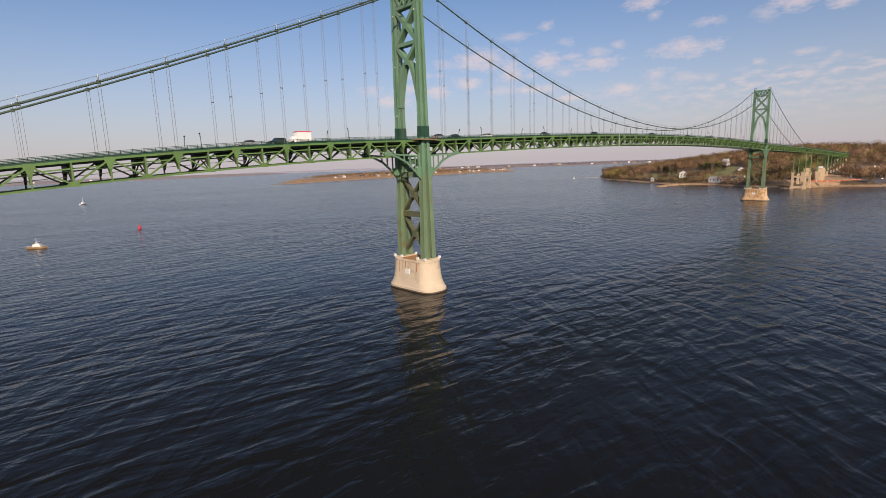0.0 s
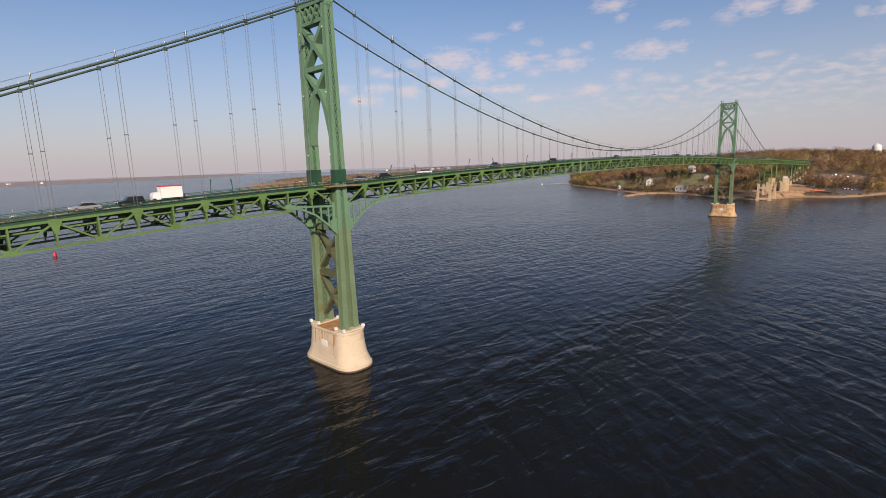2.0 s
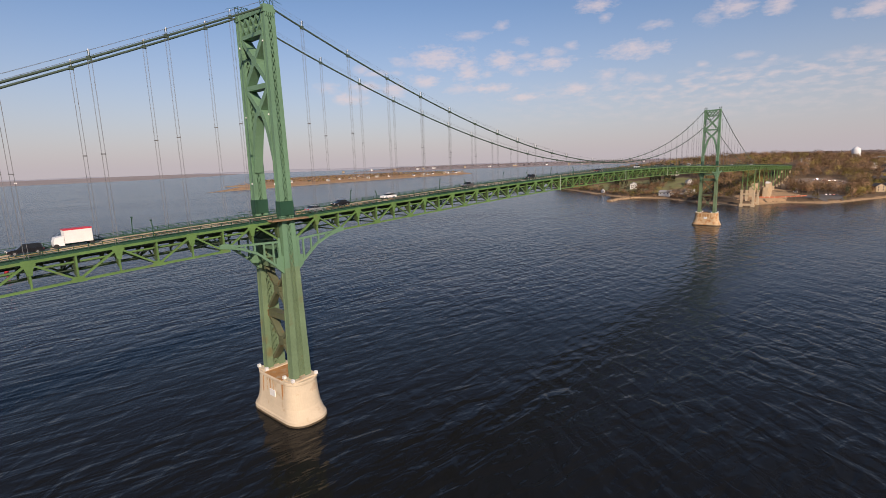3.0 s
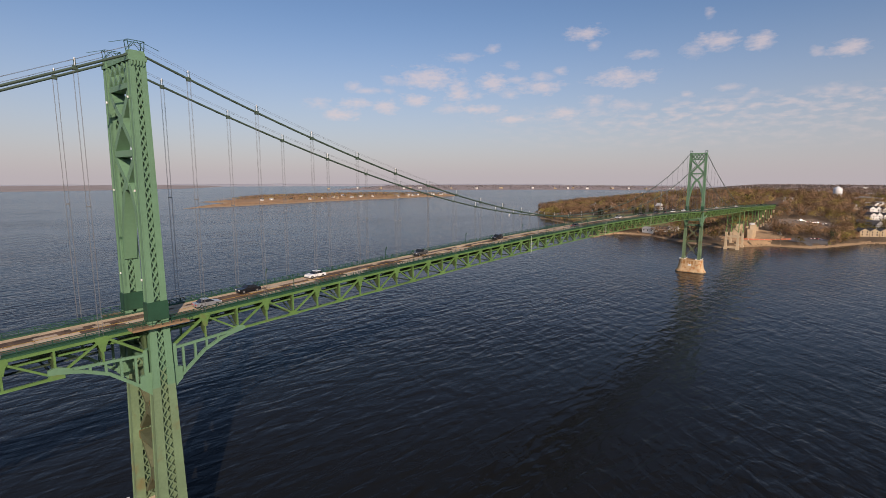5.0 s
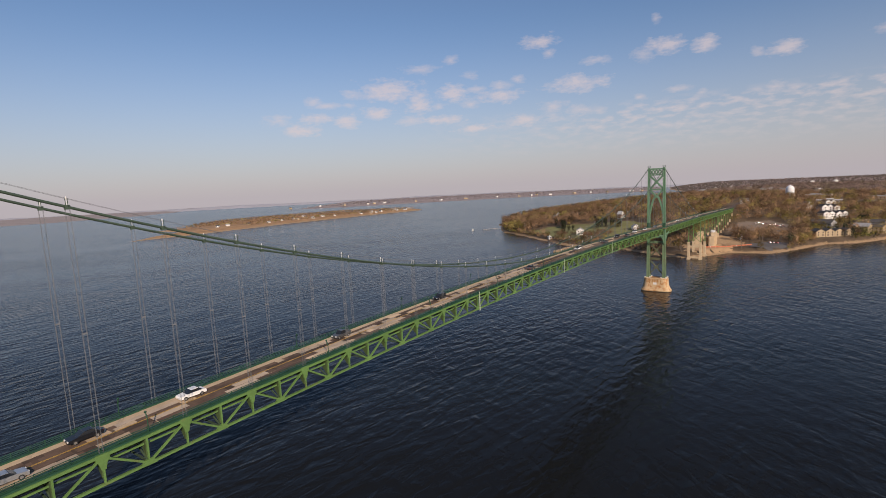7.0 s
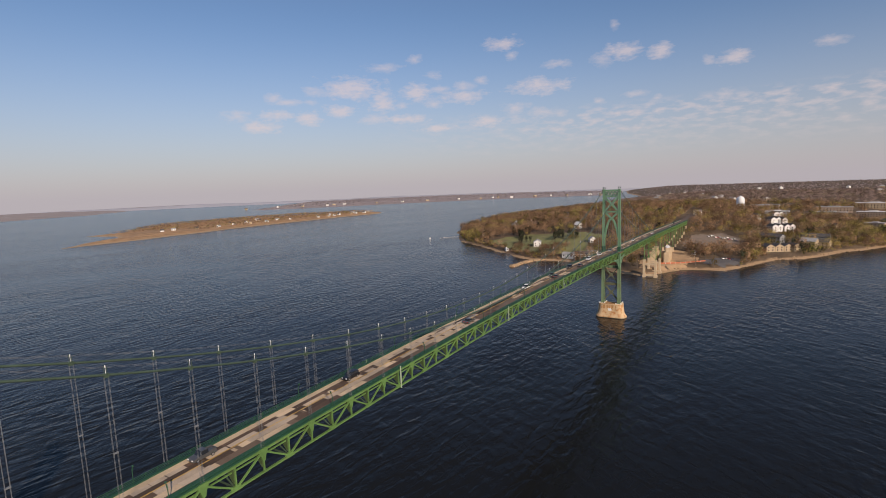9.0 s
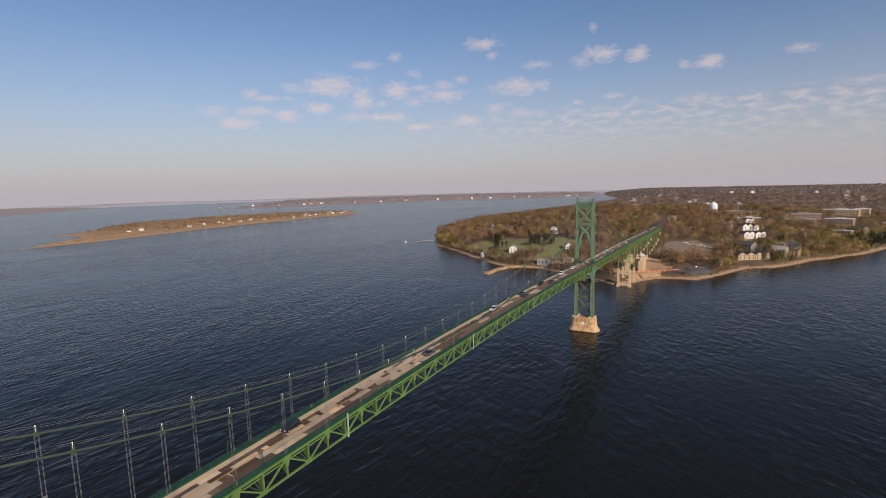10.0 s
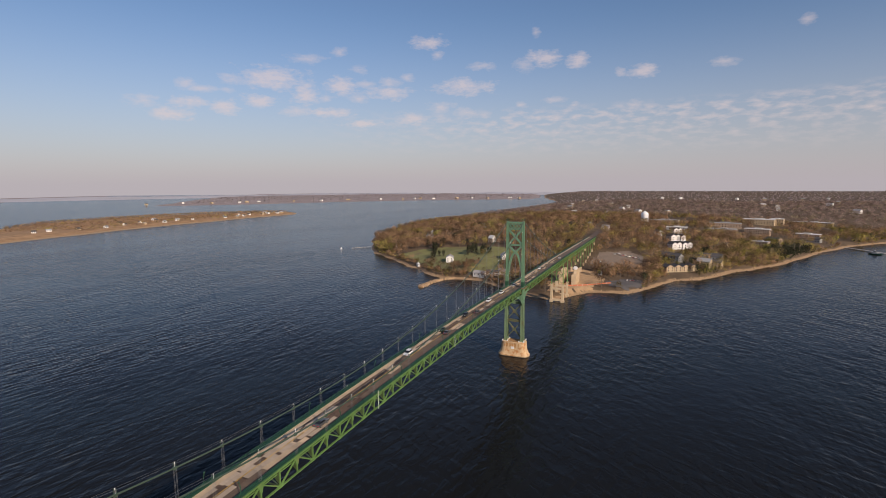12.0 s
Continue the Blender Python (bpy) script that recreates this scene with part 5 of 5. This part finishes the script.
bm.to_mesh(rock_me)
bm.free()
rock_me.materials.append(M["stone"])
for k in range(110):
    i = rr.randrange(5)
    u = rr.random()
    x, y = run[i][0] * (1 - u) + run[i + 1][0] * u, run[i][1] * (1 - u) + run[i + 1][1] * u
    o = rr.uniform(-5.2, 5.2)
    part("rock", rock_me, jet, at=pose(x, y + o, max(0.2, 1.5 - abs(o) * 0.3), 40 * k, 0, 77 * k) @ Matrix.Scale(rr.uniform(0.7, 1.7), 4))
boulders = thing("shore_boulders", "scattered brown boulders along the beach", "boulders", kind="stuff")
co, fc = [], []
base_v = [tuple(v.co) for v in rock_me.vertices]
base_f = [tuple(p.vertices) for p in rock_me.polygons]
for k in range(1100):
    i = rr.randrange(9, 31)
    u = rr.random()
    x, y = SHORE[i][0] * (1 - u) + SHORE[i + 1][0] * u, SHORE[i][1] * (1 - u) + SHORE[i + 1][1] * u
    x, y = x + rr.uniform(-5, 9), y + rr.uniform(-6, 6)
    z = gz(x, y)
    if not -0.6 < z < 1.5:
        continue
    sc, q = rr.uniform(0.35, 1.0) * (1.7 if y < -90 else 1), Euler((k, 2 * k, 3 * k)).to_matrix()
    o = len(co)
    co += [tuple(Vector((x, y, z + 0.1)) + q @ (Vector(v) * sc)) for v in base_v]
    fc += [tuple(o + a for a in f) for f in base_f]
part("boulder_scatter", mesh_of("boulder_scatter", co, fc, M["stone"]), boulders)


def dock(pts, width, label):
    d = thing("dock", label, "dock")
    for (xa, ya), (xb, yb) in zip(pts, pts[1:]):
        part("deck", Shape().beam((xa, ya, 1.5), (xb, yb, 1.5), width, 0.35).mesh("deck", M["plank"]), d)
        n = max(2, int(math.hypot(xb - xa, yb - ya) / 7))
        for k in range(n + 1):
            u = k / n
            part("pile", Shape().tube([(xa + (xb - xa) * u, ya + (yb - ya) * u, -3), (xa + (xb - xa) * u, ya + (yb - ya) * u, 2.3)], 0.3, 6).mesh("pile", M["plank"]), d)
    return d


dock([(806, 366), (786, 385), (772, 390)], 3.0, "long weathered timber dock off the wooded point")
dock([(1060, -372), (1030, -388), (1000, -402)], 4.0, "dark timber marina dock on the shore")
dock([(1010, 445), (985, 462)], 6.0, "broad timber dock below the boathouse")


def boat(x, y, turn, size, hull, cabin, label, mast=False):
    b = thing("boat", label, "boat", at=pose(x, y, 0, 0, 0, turn) @ Matrix.Scale(size, 4))
    s = Shape()
    for z, w, l in ((-0.5, 1.6, 5.6), (0.7, 2.2, 6.6), (1.3, 2.35, 7.1)):
        s.v += [(-6.5, -w * 0.85, z), (-6.5, w * 0.85, z), (0, w, z), (l * 0.75, w * 0.62, z), (l + 0.4, 0, z), (l * 0.75, -w * 0.62, z), (0, -w, z)]
    for k in range(2):
        s.f += [(7 * k + i, 7 * k + (i + 1) % 7, 7 * k + 7 + (i + 1) % 7, 7 * k + 7 + i) for i in range(7)]
    s.f += [tuple(range(6, -1, -1)), tuple(range(14, 21))]
    part("hull", s.mesh("hull", hull), b)
    part("cabin", Shape().prism([(-2.5, 1.3), (3.2, 1.3), (2.6, 3.2), (-2.2, 3.2)], -1.4, 1.4).mesh("cabin", cabin), b)
    part("wheelhouse", Shape().prism([(-0.5, 3.2), (2.2, 3.2), (1.7, 5.0), (-0.3, 5.0)], -1.0, 1.0).mesh("wheelhouse", cabin), b)
    part("window_band", Shape().prism([(-0.42, 3.9), (2.03, 3.9), (1.85, 4.6), (-0.36, 4.6)], -1.03, 1.03).mesh("window_band", M["pane"]), b)
    part("mast", Shape().tube([(0, 0, 5), (0, 0, 12 if mast else 8)], [0.14, 0.06], 6).mesh("mast", M["white"]), b)
    part("rail", Shape().tube([(-6.4, -1.9, 2.0), (0, -2.2, 2.0), (5.2, -1.4, 2.1), (7.2, 0, 2.2)], 0.06, 4).mesh("rail", M["white"]), b)
    return b


hull_m = material("tan_workboat_hull", (0.34, 0.22, 0.10), 0.6, 0, 0.2, 0.4, 3.0)
boat(-72.5, 227.5, -38, 0.72, hull_m, M["white"], "tan workboat with a white wheelhouse on the bay")
boat(18.7, 698, 40, 0.8, M["white"], M["white"], "small white sailing boat far out on the bay", True)
boat(768, 410, 20, 0.6, M["white"], M["white"], "small white boat moored off the dock")
boat(992, -388, 60, 1.2, M["deep"], M["greywall"], "dark work barge moored at the marina dock")
buoy = thing("buoy", "red channel buoy floating on the bay", "buoy", at=pose(-11.5, 281, 0))
red = material("red_buoy_paint", (0.55, 0.03, 0.05), 0.5, 0, 0.15, 0.5, 3.0)
part("float", Shape().tube([(0, 0, -0.8), (0, 0, 0.9)], [1.1, 1.1], 14).mesh("float", red), buoy)
part("cage", Shape().tube([(0, 0, 0.9), (0, 0, 2.1), (0, 0, 2.6)], [0.9, 0.7, 0.2], 8).mesh("cage", red), buoy)

# ---- vehicles ----
M["tyre"] = material("black_rubber", (0.02, 0.02, 0.02), 0.8, 0, 0.1, 0.5, 3.0)
M["rim"] = material("alloy_rim", (0.5, 0.5, 0.5), 0.35, 0.8, 0.1, 0.5, 3.0)
CAR_PAINT = {n: material(n + "_car_paint", c, 0.3, m, 0.05, 0.5, 3.0) for n, c, m in (("white", (0.8, 0.79, 0.77), 0), ("silver", (0.5, 0.5, 0.5), 0.6), ("black", (0.015, 0.016, 0.02), 0.2), ("grey", (0.12, 0.12, 0.12), 0.4), ("red", (0.3, 0.03, 0.03), 0.1), ("green", (0.03, 0.06, 0.04), 0.3))}
wheel_me = {}


def car(paint, body="saloon"):
    c = thing("car" if body != "pickup" else "pickup_truck", "%s %s on the bridge road" % (paint, "saloon car" if body == "saloon" else "estate car" if body == "estate" else "pickup truck"), "car" if body != "pickup" else "pickup truck")
    low = [(-2.25, 0.35), (2.25, 0.35), (2.3, 0.62), (2.15, 0.82), (1.15, 0.95), (-1.7, 0.98), (-2.2, 0.92), (-2.3, 0.6)]
    part("body", Shape().prism(low, -0.9, 0.9).mesh("body", CAR_PAINT[paint]), c)
    top = {"saloon": [(-1.75, 0.96), (1.05, 0.94), (0.3, 1.42), (-1.0, 1.45)], "estate": [(-2.15, 0.96), (1.05, 0.94), (0.35, 1.6), (-1.95, 1.62)], "pickup": [(-0.7, 0.96), (1.05, 0.94), (0.5, 1.62), (-0.6, 1.64)]}[body]
    part("glasshouse", Shape().prism(top, -0.78, 0.78).mesh("glasshouse", M["pane"]), c, "dark car windows")
    roof = [(top[3][0] + 0.05, top[3][1]), (top[2][0] - 0.05, top[2][1]), (top[2][0] - 0.1, top[2][1] + 0.07), (top[3][0] + 0.1, top[3][1] + 0.07)]
    part("roof", Shape().prism(roof, -0.74, 0.74).mesh("roof", CAR_PAINT[paint]), c)
    if body == "pickup":
        part("bed", Shape().box(-2.25, -0.75, -0.88, -0.78, 0.9, 1.2).box(-2.25, -0.75, 0.78, 0.88, 0.9, 1.2).box(-2.25, -2.15, -0.88, 0.88, 0.9, 1.2).mesh("bed", CAR_PAINT[paint]), c)
    if not wheel_me:
        t = Shape()
        t.prism([(0.33 * math.cos(k * math.pi / 8), 0.33 * math.sin(k * math.pi / 8)) for k in range(16)], -0.11, 0.11)
        wheel_me["tyre"] = t.mesh("wheel", M["tyre"])
        t = Shape()
        t.prism([(0.2 * math.cos(k * math.pi / 5), 0.2 * math.sin(k * math.pi / 5)) for k in range(10)], -0.13, 0.13)
        wheel_me["rim"] = t.mesh("rim", M["rim"])
    for sx in (-1.4, 1.4):
        for sy in (-0.82, 0.82):
            w = part("wheel", wheel_me["tyre"], c, at=pose(sx, sy, 0.33))
            part("rim", wheel_me["rim"], w)
    for sy in (-0.62, 0.62):
        part("headlight", Shape().box(2.18, 2.3, sy - 0.2, sy + 0.2, 0.6, 0.78).mesh("headlight", M["white"]), c)
        part("tail_light", Shape().box(-2.32, -2.2, sy - 0.2, sy + 0.2, 0.65, 0.82).mesh("tail_light", red), c)
    return c


def road_at(x):
    return roadz(x) if x <= END1 else approach_z(x)


# lane towards the far shore runs at y = -1.6, the other at 1.6
for x, y, paint, body in [(19.5, 1.7, "black", "saloon"), (9.6, -1.9, "silver", "saloon"), (35.5, 1.6, "white", "saloon"), (70.5, 1.7, "grey", "pickup"), (109, 1.8, "black", "estate"),
                          (-42, 1.2, "black", "estate"), (-49, 1.5, "silver", "saloon"), (162, -1.8, "grey", "saloon"), (219, 1.7, "white", "estate"), (249, -1.5, "grey", "saloon"), (252, 1.8, "green", "saloon"),
                          (280, 1.8, "black", "estate"), (288, -1.6, "grey", "saloon"), (316, 1.6, "white", "estate"), (341, 1.6, "white", "saloon"), (369, 1.6, "silver", "saloon"), (447, 1.5, "white", "saloon"), (519, -1.6, "white", "saloon"), (640, -1.6, "silver", "saloon"), (705, 1.6, "black", "saloon")]:
    c = car(paint, body)
    c.matrix_basis = pose(x, y, road_at(x) + 0.025, 0, 0, 0 if y < 0 else 180)
# box lorry on the side span
lorry = thing("box_lorry", "white box lorry with a red roof line on the road", "lorry", at=pose(-35.5, 1.4, roadz(-35.5) + 0.03, 0, 0.5, 180) @ Matrix.Scale(0.78, 4))
part("cargo_box", Shape().box(-3.2, 1.75, -1.25, 1.25, 0.9, 3.7).mesh("cargo_box", M["white"]), lorry)
part("roof_trim", Shape().box(-3.25, 1.8, -1.3, 1.3, 3.6, 3.85).mesh("roof_trim", red), lorry, "red roof trim")
part("cab", Shape().prism([(1.85, 0.5), (3.7, 0.5), (3.7, 1.4), (3.3, 2.3), (1.85, 2.4)], -1.1, 1.1).mesh("cab", CAR_PAINT["white"]), lorry)
for sx in (-3.0, 3.3):
    for sy in (-1.05, 1.05):
        part("wheel", wheel_me["tyre"], lorry, at=pose(sx, sy, 0.48) @ Matrix.Scale(1.45, 4))
protos = [car("white"), car("black", "estate"), car("silver"), car("grey", "estate"), car("red")]
prk = random.Random(8)
spots = [(752 + 3.2 * (k % 3) - 1.0 * k, -34 - 2.9 * k * 0.9) for k in range(13)] + [(706 - 2.5 * k, -18 - 1.2 * k) for k in range(4)] + [(622, -56 - 3 * k) for k in range(4)] + [(812 + 5 * k, -78 - 1.5 * k) for k in range(6)]
for k, (x, y) in enumerate(spots):
    p = protos[k % 5] if k < 5 else copy_thing(protos[k % 5], Matrix())
    p.matrix_basis = pose(x, y, gz(x, y) + 0.42, 0, 0, 25 + prk.uniform(-4, 4))
    tagged(p, p["label"].replace("on the bridge road", "parked in the lot by the trees"), group="parked cars")


# ---- lamps along the road ----
def street_lamp(x, side):
    t = thing("street_lamp", "dark green road lamp with a pale head on the railing", "street lamp", "lamps of the bridge", pose(x, side * 5.15, roadz(x), 0, 0, 0 if side < 0 else 180))
    part("pole", Shape().tube([(0, 0, -0.6), (0, 0, 2.3), (0, 0.1, 2.8), (0, 0.4, 3.1)], [0.09, 0.07, 0.06, 0.05], 6).mesh("pole", M["deep"]), t)
    part("arm", Shape().tube([(0, 0, 2.3), (0, 0.25, 2.3), (0, 0.4, 2.95)], 0.05, 5).mesh("arm", M["deep"]), t)
    part("lamp_head", Shape().tube([(0, 0.4, 3.0), (0, 0.4, 3.2), (0, 0.4, 3.32)], [0.12, 0.22, 0.08], 8).mesh("lamp_head", M["deep"]), t)
    return t


for k in range(-4, 14):
    x = 25.5 + 35.1 * k if k >= 0 else -25.6 - 36.0 * (-1 - k)
    if END0 < x < END1:
        for side in (-1, 1):
            street_lamp(x, side)

# ---- trees ----
YARDS = [LAWN, LOT, YARD, WORKS]


def clear(x, y):
    ok = np.ones(x.shape, bool)
    for poly in YARDS:
        ok &= edge_distance(x, y, poly) < -2
    for hx, hy, r in HOUSES:
        ok &= np.hypot(x - hx, y - hy) > r
    ok &= ~((np.abs(y) < 9) & (x < 1000))
    # streets and open ground of the campus
    ok &= ~((x > 1000) & (x < 1260) & (y < -100) & (y > -400) & (wobble(x, y, 60, 7.0) > 0.05))
    return ok


def wood(name, far, x, y, z, h, count, size, label, trunks=True):
    """Splits the trees by kind, each kind one crown mesh of many clumps."""
    t = thing(name, label, "woods", kind="stuff")
    mixv = 0.7 * wobble(x, y, 60, 2.0) + rng.normal(0, 0.32, x.shape) - 0.75 * np.exp(-((x - 930) ** 2 + (y + 262) ** 2) / 60 ** 2) - 0.5 * np.exp(-((x - 760) ** 2 + (y + 160) ** 2) / 70 ** 2) - 0.4 * np.exp(-((x - 900) ** 2 + (y + 330) ** 2) / 90 ** 2) - 0.3 * np.exp(-((x - 820) ** 2 + (y - 60) ** 2) / 80 ** 2) - np.where(y < -80, 0.5, 0.0) * np.exp(-(edge_distance(x, y, SHORE) / 55) ** 2)
    # far trees take the twig colours that have haze painted in
    if far:
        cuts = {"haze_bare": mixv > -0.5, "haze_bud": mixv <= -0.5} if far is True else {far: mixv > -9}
    else:
        cuts = {"bare": mixv > -0.3, "bud": (mixv <= -0.3) & (mixv > -0.8), "fresh": (mixv <= -0.8) & (mixv > -1.0), "pine": mixv <= -1.0}
    for key, sel in cuts.items():
        if sel.any():
            pos = np.stack([x, y, z], 1)[sel]
            co, f, tone, soft = crowns(pos, h[sel] * (0.85 if key == "pine" else 1), count, size, 0.24 if key == "pine" else 0.56 if far else 0.46, lift=1.5 if far else 0.45)
            part("crowns_" + key, raw_mesh("crowns_" + key, co, f, M[key], True, tone, soft), t)
    if trunks:
        co, f = stems(np.stack([x, y, z], 1), h)
        part("trunks", raw_mesh("trunks", co, f, M["bark"]), t)


def near_ok(x, y):
    d = edge_distance(x, y, SHORE)
    return (d > 4.5) & clear(x, y) & (rng.random(x.shape) < 0.92)


x, y = scatter(540, 1320, -560, 520, 9.3, near_ok)
wood("woodland", None, x, y, ground(x, y) - 0.3, np.clip(rng.normal(12.0, 3.0, x.shape) + 2.0 * wobble(x, y, 50, 9.0) + 3.0 * np.exp(-((x - 900) ** 2 + (y + 300) ** 2) / 120 ** 2), 4.5, 19), 270, 0.46, "bare brown and budding spring woods on the shore")
x, y = scatter(540, 1200, -480, 480, 3.2, lambda x, y: (edge_distance(x, y, SHORE) > 2.5) & (edge_distance(x, y, SHORE) < 18) & clear(x, y) & (rng.random(x.shape) < 0.85) & ~((y > -66) & (y < 40)))
wood("shore_scrub", False, x, y, ground(x, y) - 0.2, rng.uniform(2.6, 7.5, x.shape), 46, 0.55, "low brown scrub along the top of the beach", False)
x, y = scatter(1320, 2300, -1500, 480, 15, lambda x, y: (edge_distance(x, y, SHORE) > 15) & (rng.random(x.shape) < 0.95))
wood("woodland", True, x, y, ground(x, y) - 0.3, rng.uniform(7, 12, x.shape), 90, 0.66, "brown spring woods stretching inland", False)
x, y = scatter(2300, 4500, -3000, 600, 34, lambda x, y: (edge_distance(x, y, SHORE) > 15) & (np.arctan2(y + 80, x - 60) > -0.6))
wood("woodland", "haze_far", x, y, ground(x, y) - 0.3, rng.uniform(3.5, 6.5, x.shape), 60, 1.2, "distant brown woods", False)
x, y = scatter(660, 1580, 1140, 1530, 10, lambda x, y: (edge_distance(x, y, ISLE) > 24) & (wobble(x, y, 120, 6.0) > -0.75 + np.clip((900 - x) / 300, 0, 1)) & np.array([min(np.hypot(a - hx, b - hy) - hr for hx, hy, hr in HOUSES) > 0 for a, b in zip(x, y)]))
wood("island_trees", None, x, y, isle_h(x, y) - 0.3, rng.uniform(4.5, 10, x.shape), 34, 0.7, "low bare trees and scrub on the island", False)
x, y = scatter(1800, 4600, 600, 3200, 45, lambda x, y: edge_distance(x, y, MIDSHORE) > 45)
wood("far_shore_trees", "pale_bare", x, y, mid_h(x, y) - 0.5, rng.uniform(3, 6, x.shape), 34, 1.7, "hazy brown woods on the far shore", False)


def tree(key, h, seed, label):
    """A single tree: tapered trunk with limbs, and a ragged crown of clumps."""
    t = thing("tree", label, "tree", "single trees on the shore")
    r = random.Random(seed)
    s = Shape().tube([(0, 0, -0.5), (0.05 * h * 0.1, 0, h * 0.35), (0, 0.1, h * 0.8)], [h * 0.03, h * 0.02, h * 0.006], 6)
    part("trunk", s.mesh("trunk", M["bark"]), t)
    for k in range(7):
        w, z = k * 2.4, h * r.uniform(0.3, 0.6)
        part("limb", Shape().tube([(0, 0, z), (math.cos(w) * h * 0.15, math.sin(w) * h * 0.15, z + h * 0.15), (math.cos(w) * h * 0.27, math.sin(w) * h * 0.27, z + h * 0.3)], [h * 0.012, h * 0.008, h * 0.003], 4).mesh("limb", M["bark"]), t)
    co, f, tone, soft = crowns(np.zeros((1, 3)), np.array([h]), 240, 0.5, 0.2 if key == "pine" else 0.38, 0.1 if key == "pine" else 0.28)
    part("crown", raw_mesh("crown", co, f, M[key], True, tone, soft), t)
    return t


kinds = [tree("bare", 10, 1, "bare brown spring tree on the shore"), tree("bud", 9, 2, "budding olive tree on the shore"), tree("fresh", 8, 3, "fresh yellow-green tree on the shore"), tree("pine", 9, 4, "dark evergreen on the shore")]
tr = random.Random(21)
made, spots = 0, []
for cx, cy, sx, sy, n, picks in ((640, 190, 12, 10, 6, "01"), (628, 130, 10, 14, 12, "001"), (690, 196, 10, 8, 5, "33"), (716, 132, 14, 10, 8, "0133"), (655, 86, 22, 6, 10, "0012"), (640, -85, 26, 7, 22, "0112"), (700, -130, 26, 10, 18, "0123"),
                                (800, -165, 14, 14, 10, "3310"), (830, -205, 40, 16, 16, "1122"), (655, -46, 12, 12, 10, "0011"), (770, 235, 16, 20, 8, "013"), (745, 290, 22, 12, 9, "0013"),
                                (748, 226, 10, 6, 9, "3"), (708, 152, 14, 5, 7, "3"), (826, -126, 6, 7, 5, "3"), (834, -146, 7, 6, 6, "3"), (938, -213, 9, 8, 7, "3"), (800, 205, 30, 22, 8, "3"), (642, -30, 16, 8, 12, "0012"), (690, -84, 26, 8, 18, "0112"), (735, -90, 18, 10, 12, "0012"), (628, -84, 14, 5, 9, "011")):
    for k in range(n):
        x, y = cx + tr.uniform(-sx, sx), cy + tr.uniform(-sy, sy)
        d = float(edge_distance(np.array([x]), np.array([y]), SHORE)[0])
        if d < 9 or min(math.hypot(x - a, y - b) - r for a, b, r in HOUSES) < -3:
            continue
        i = int(tr.choice(picks))
        m = pose(x, y, gz(x, y) - 0.2, 0, 0, tr.uniform(0, 360)) @ Matrix.Scale(tr.uniform(0.85, 1.35), 4)
        if i not in spots:
            spots.append(i)
            kinds[i].matrix_basis = m
        else:
            copy_thing(kinds[i], m)
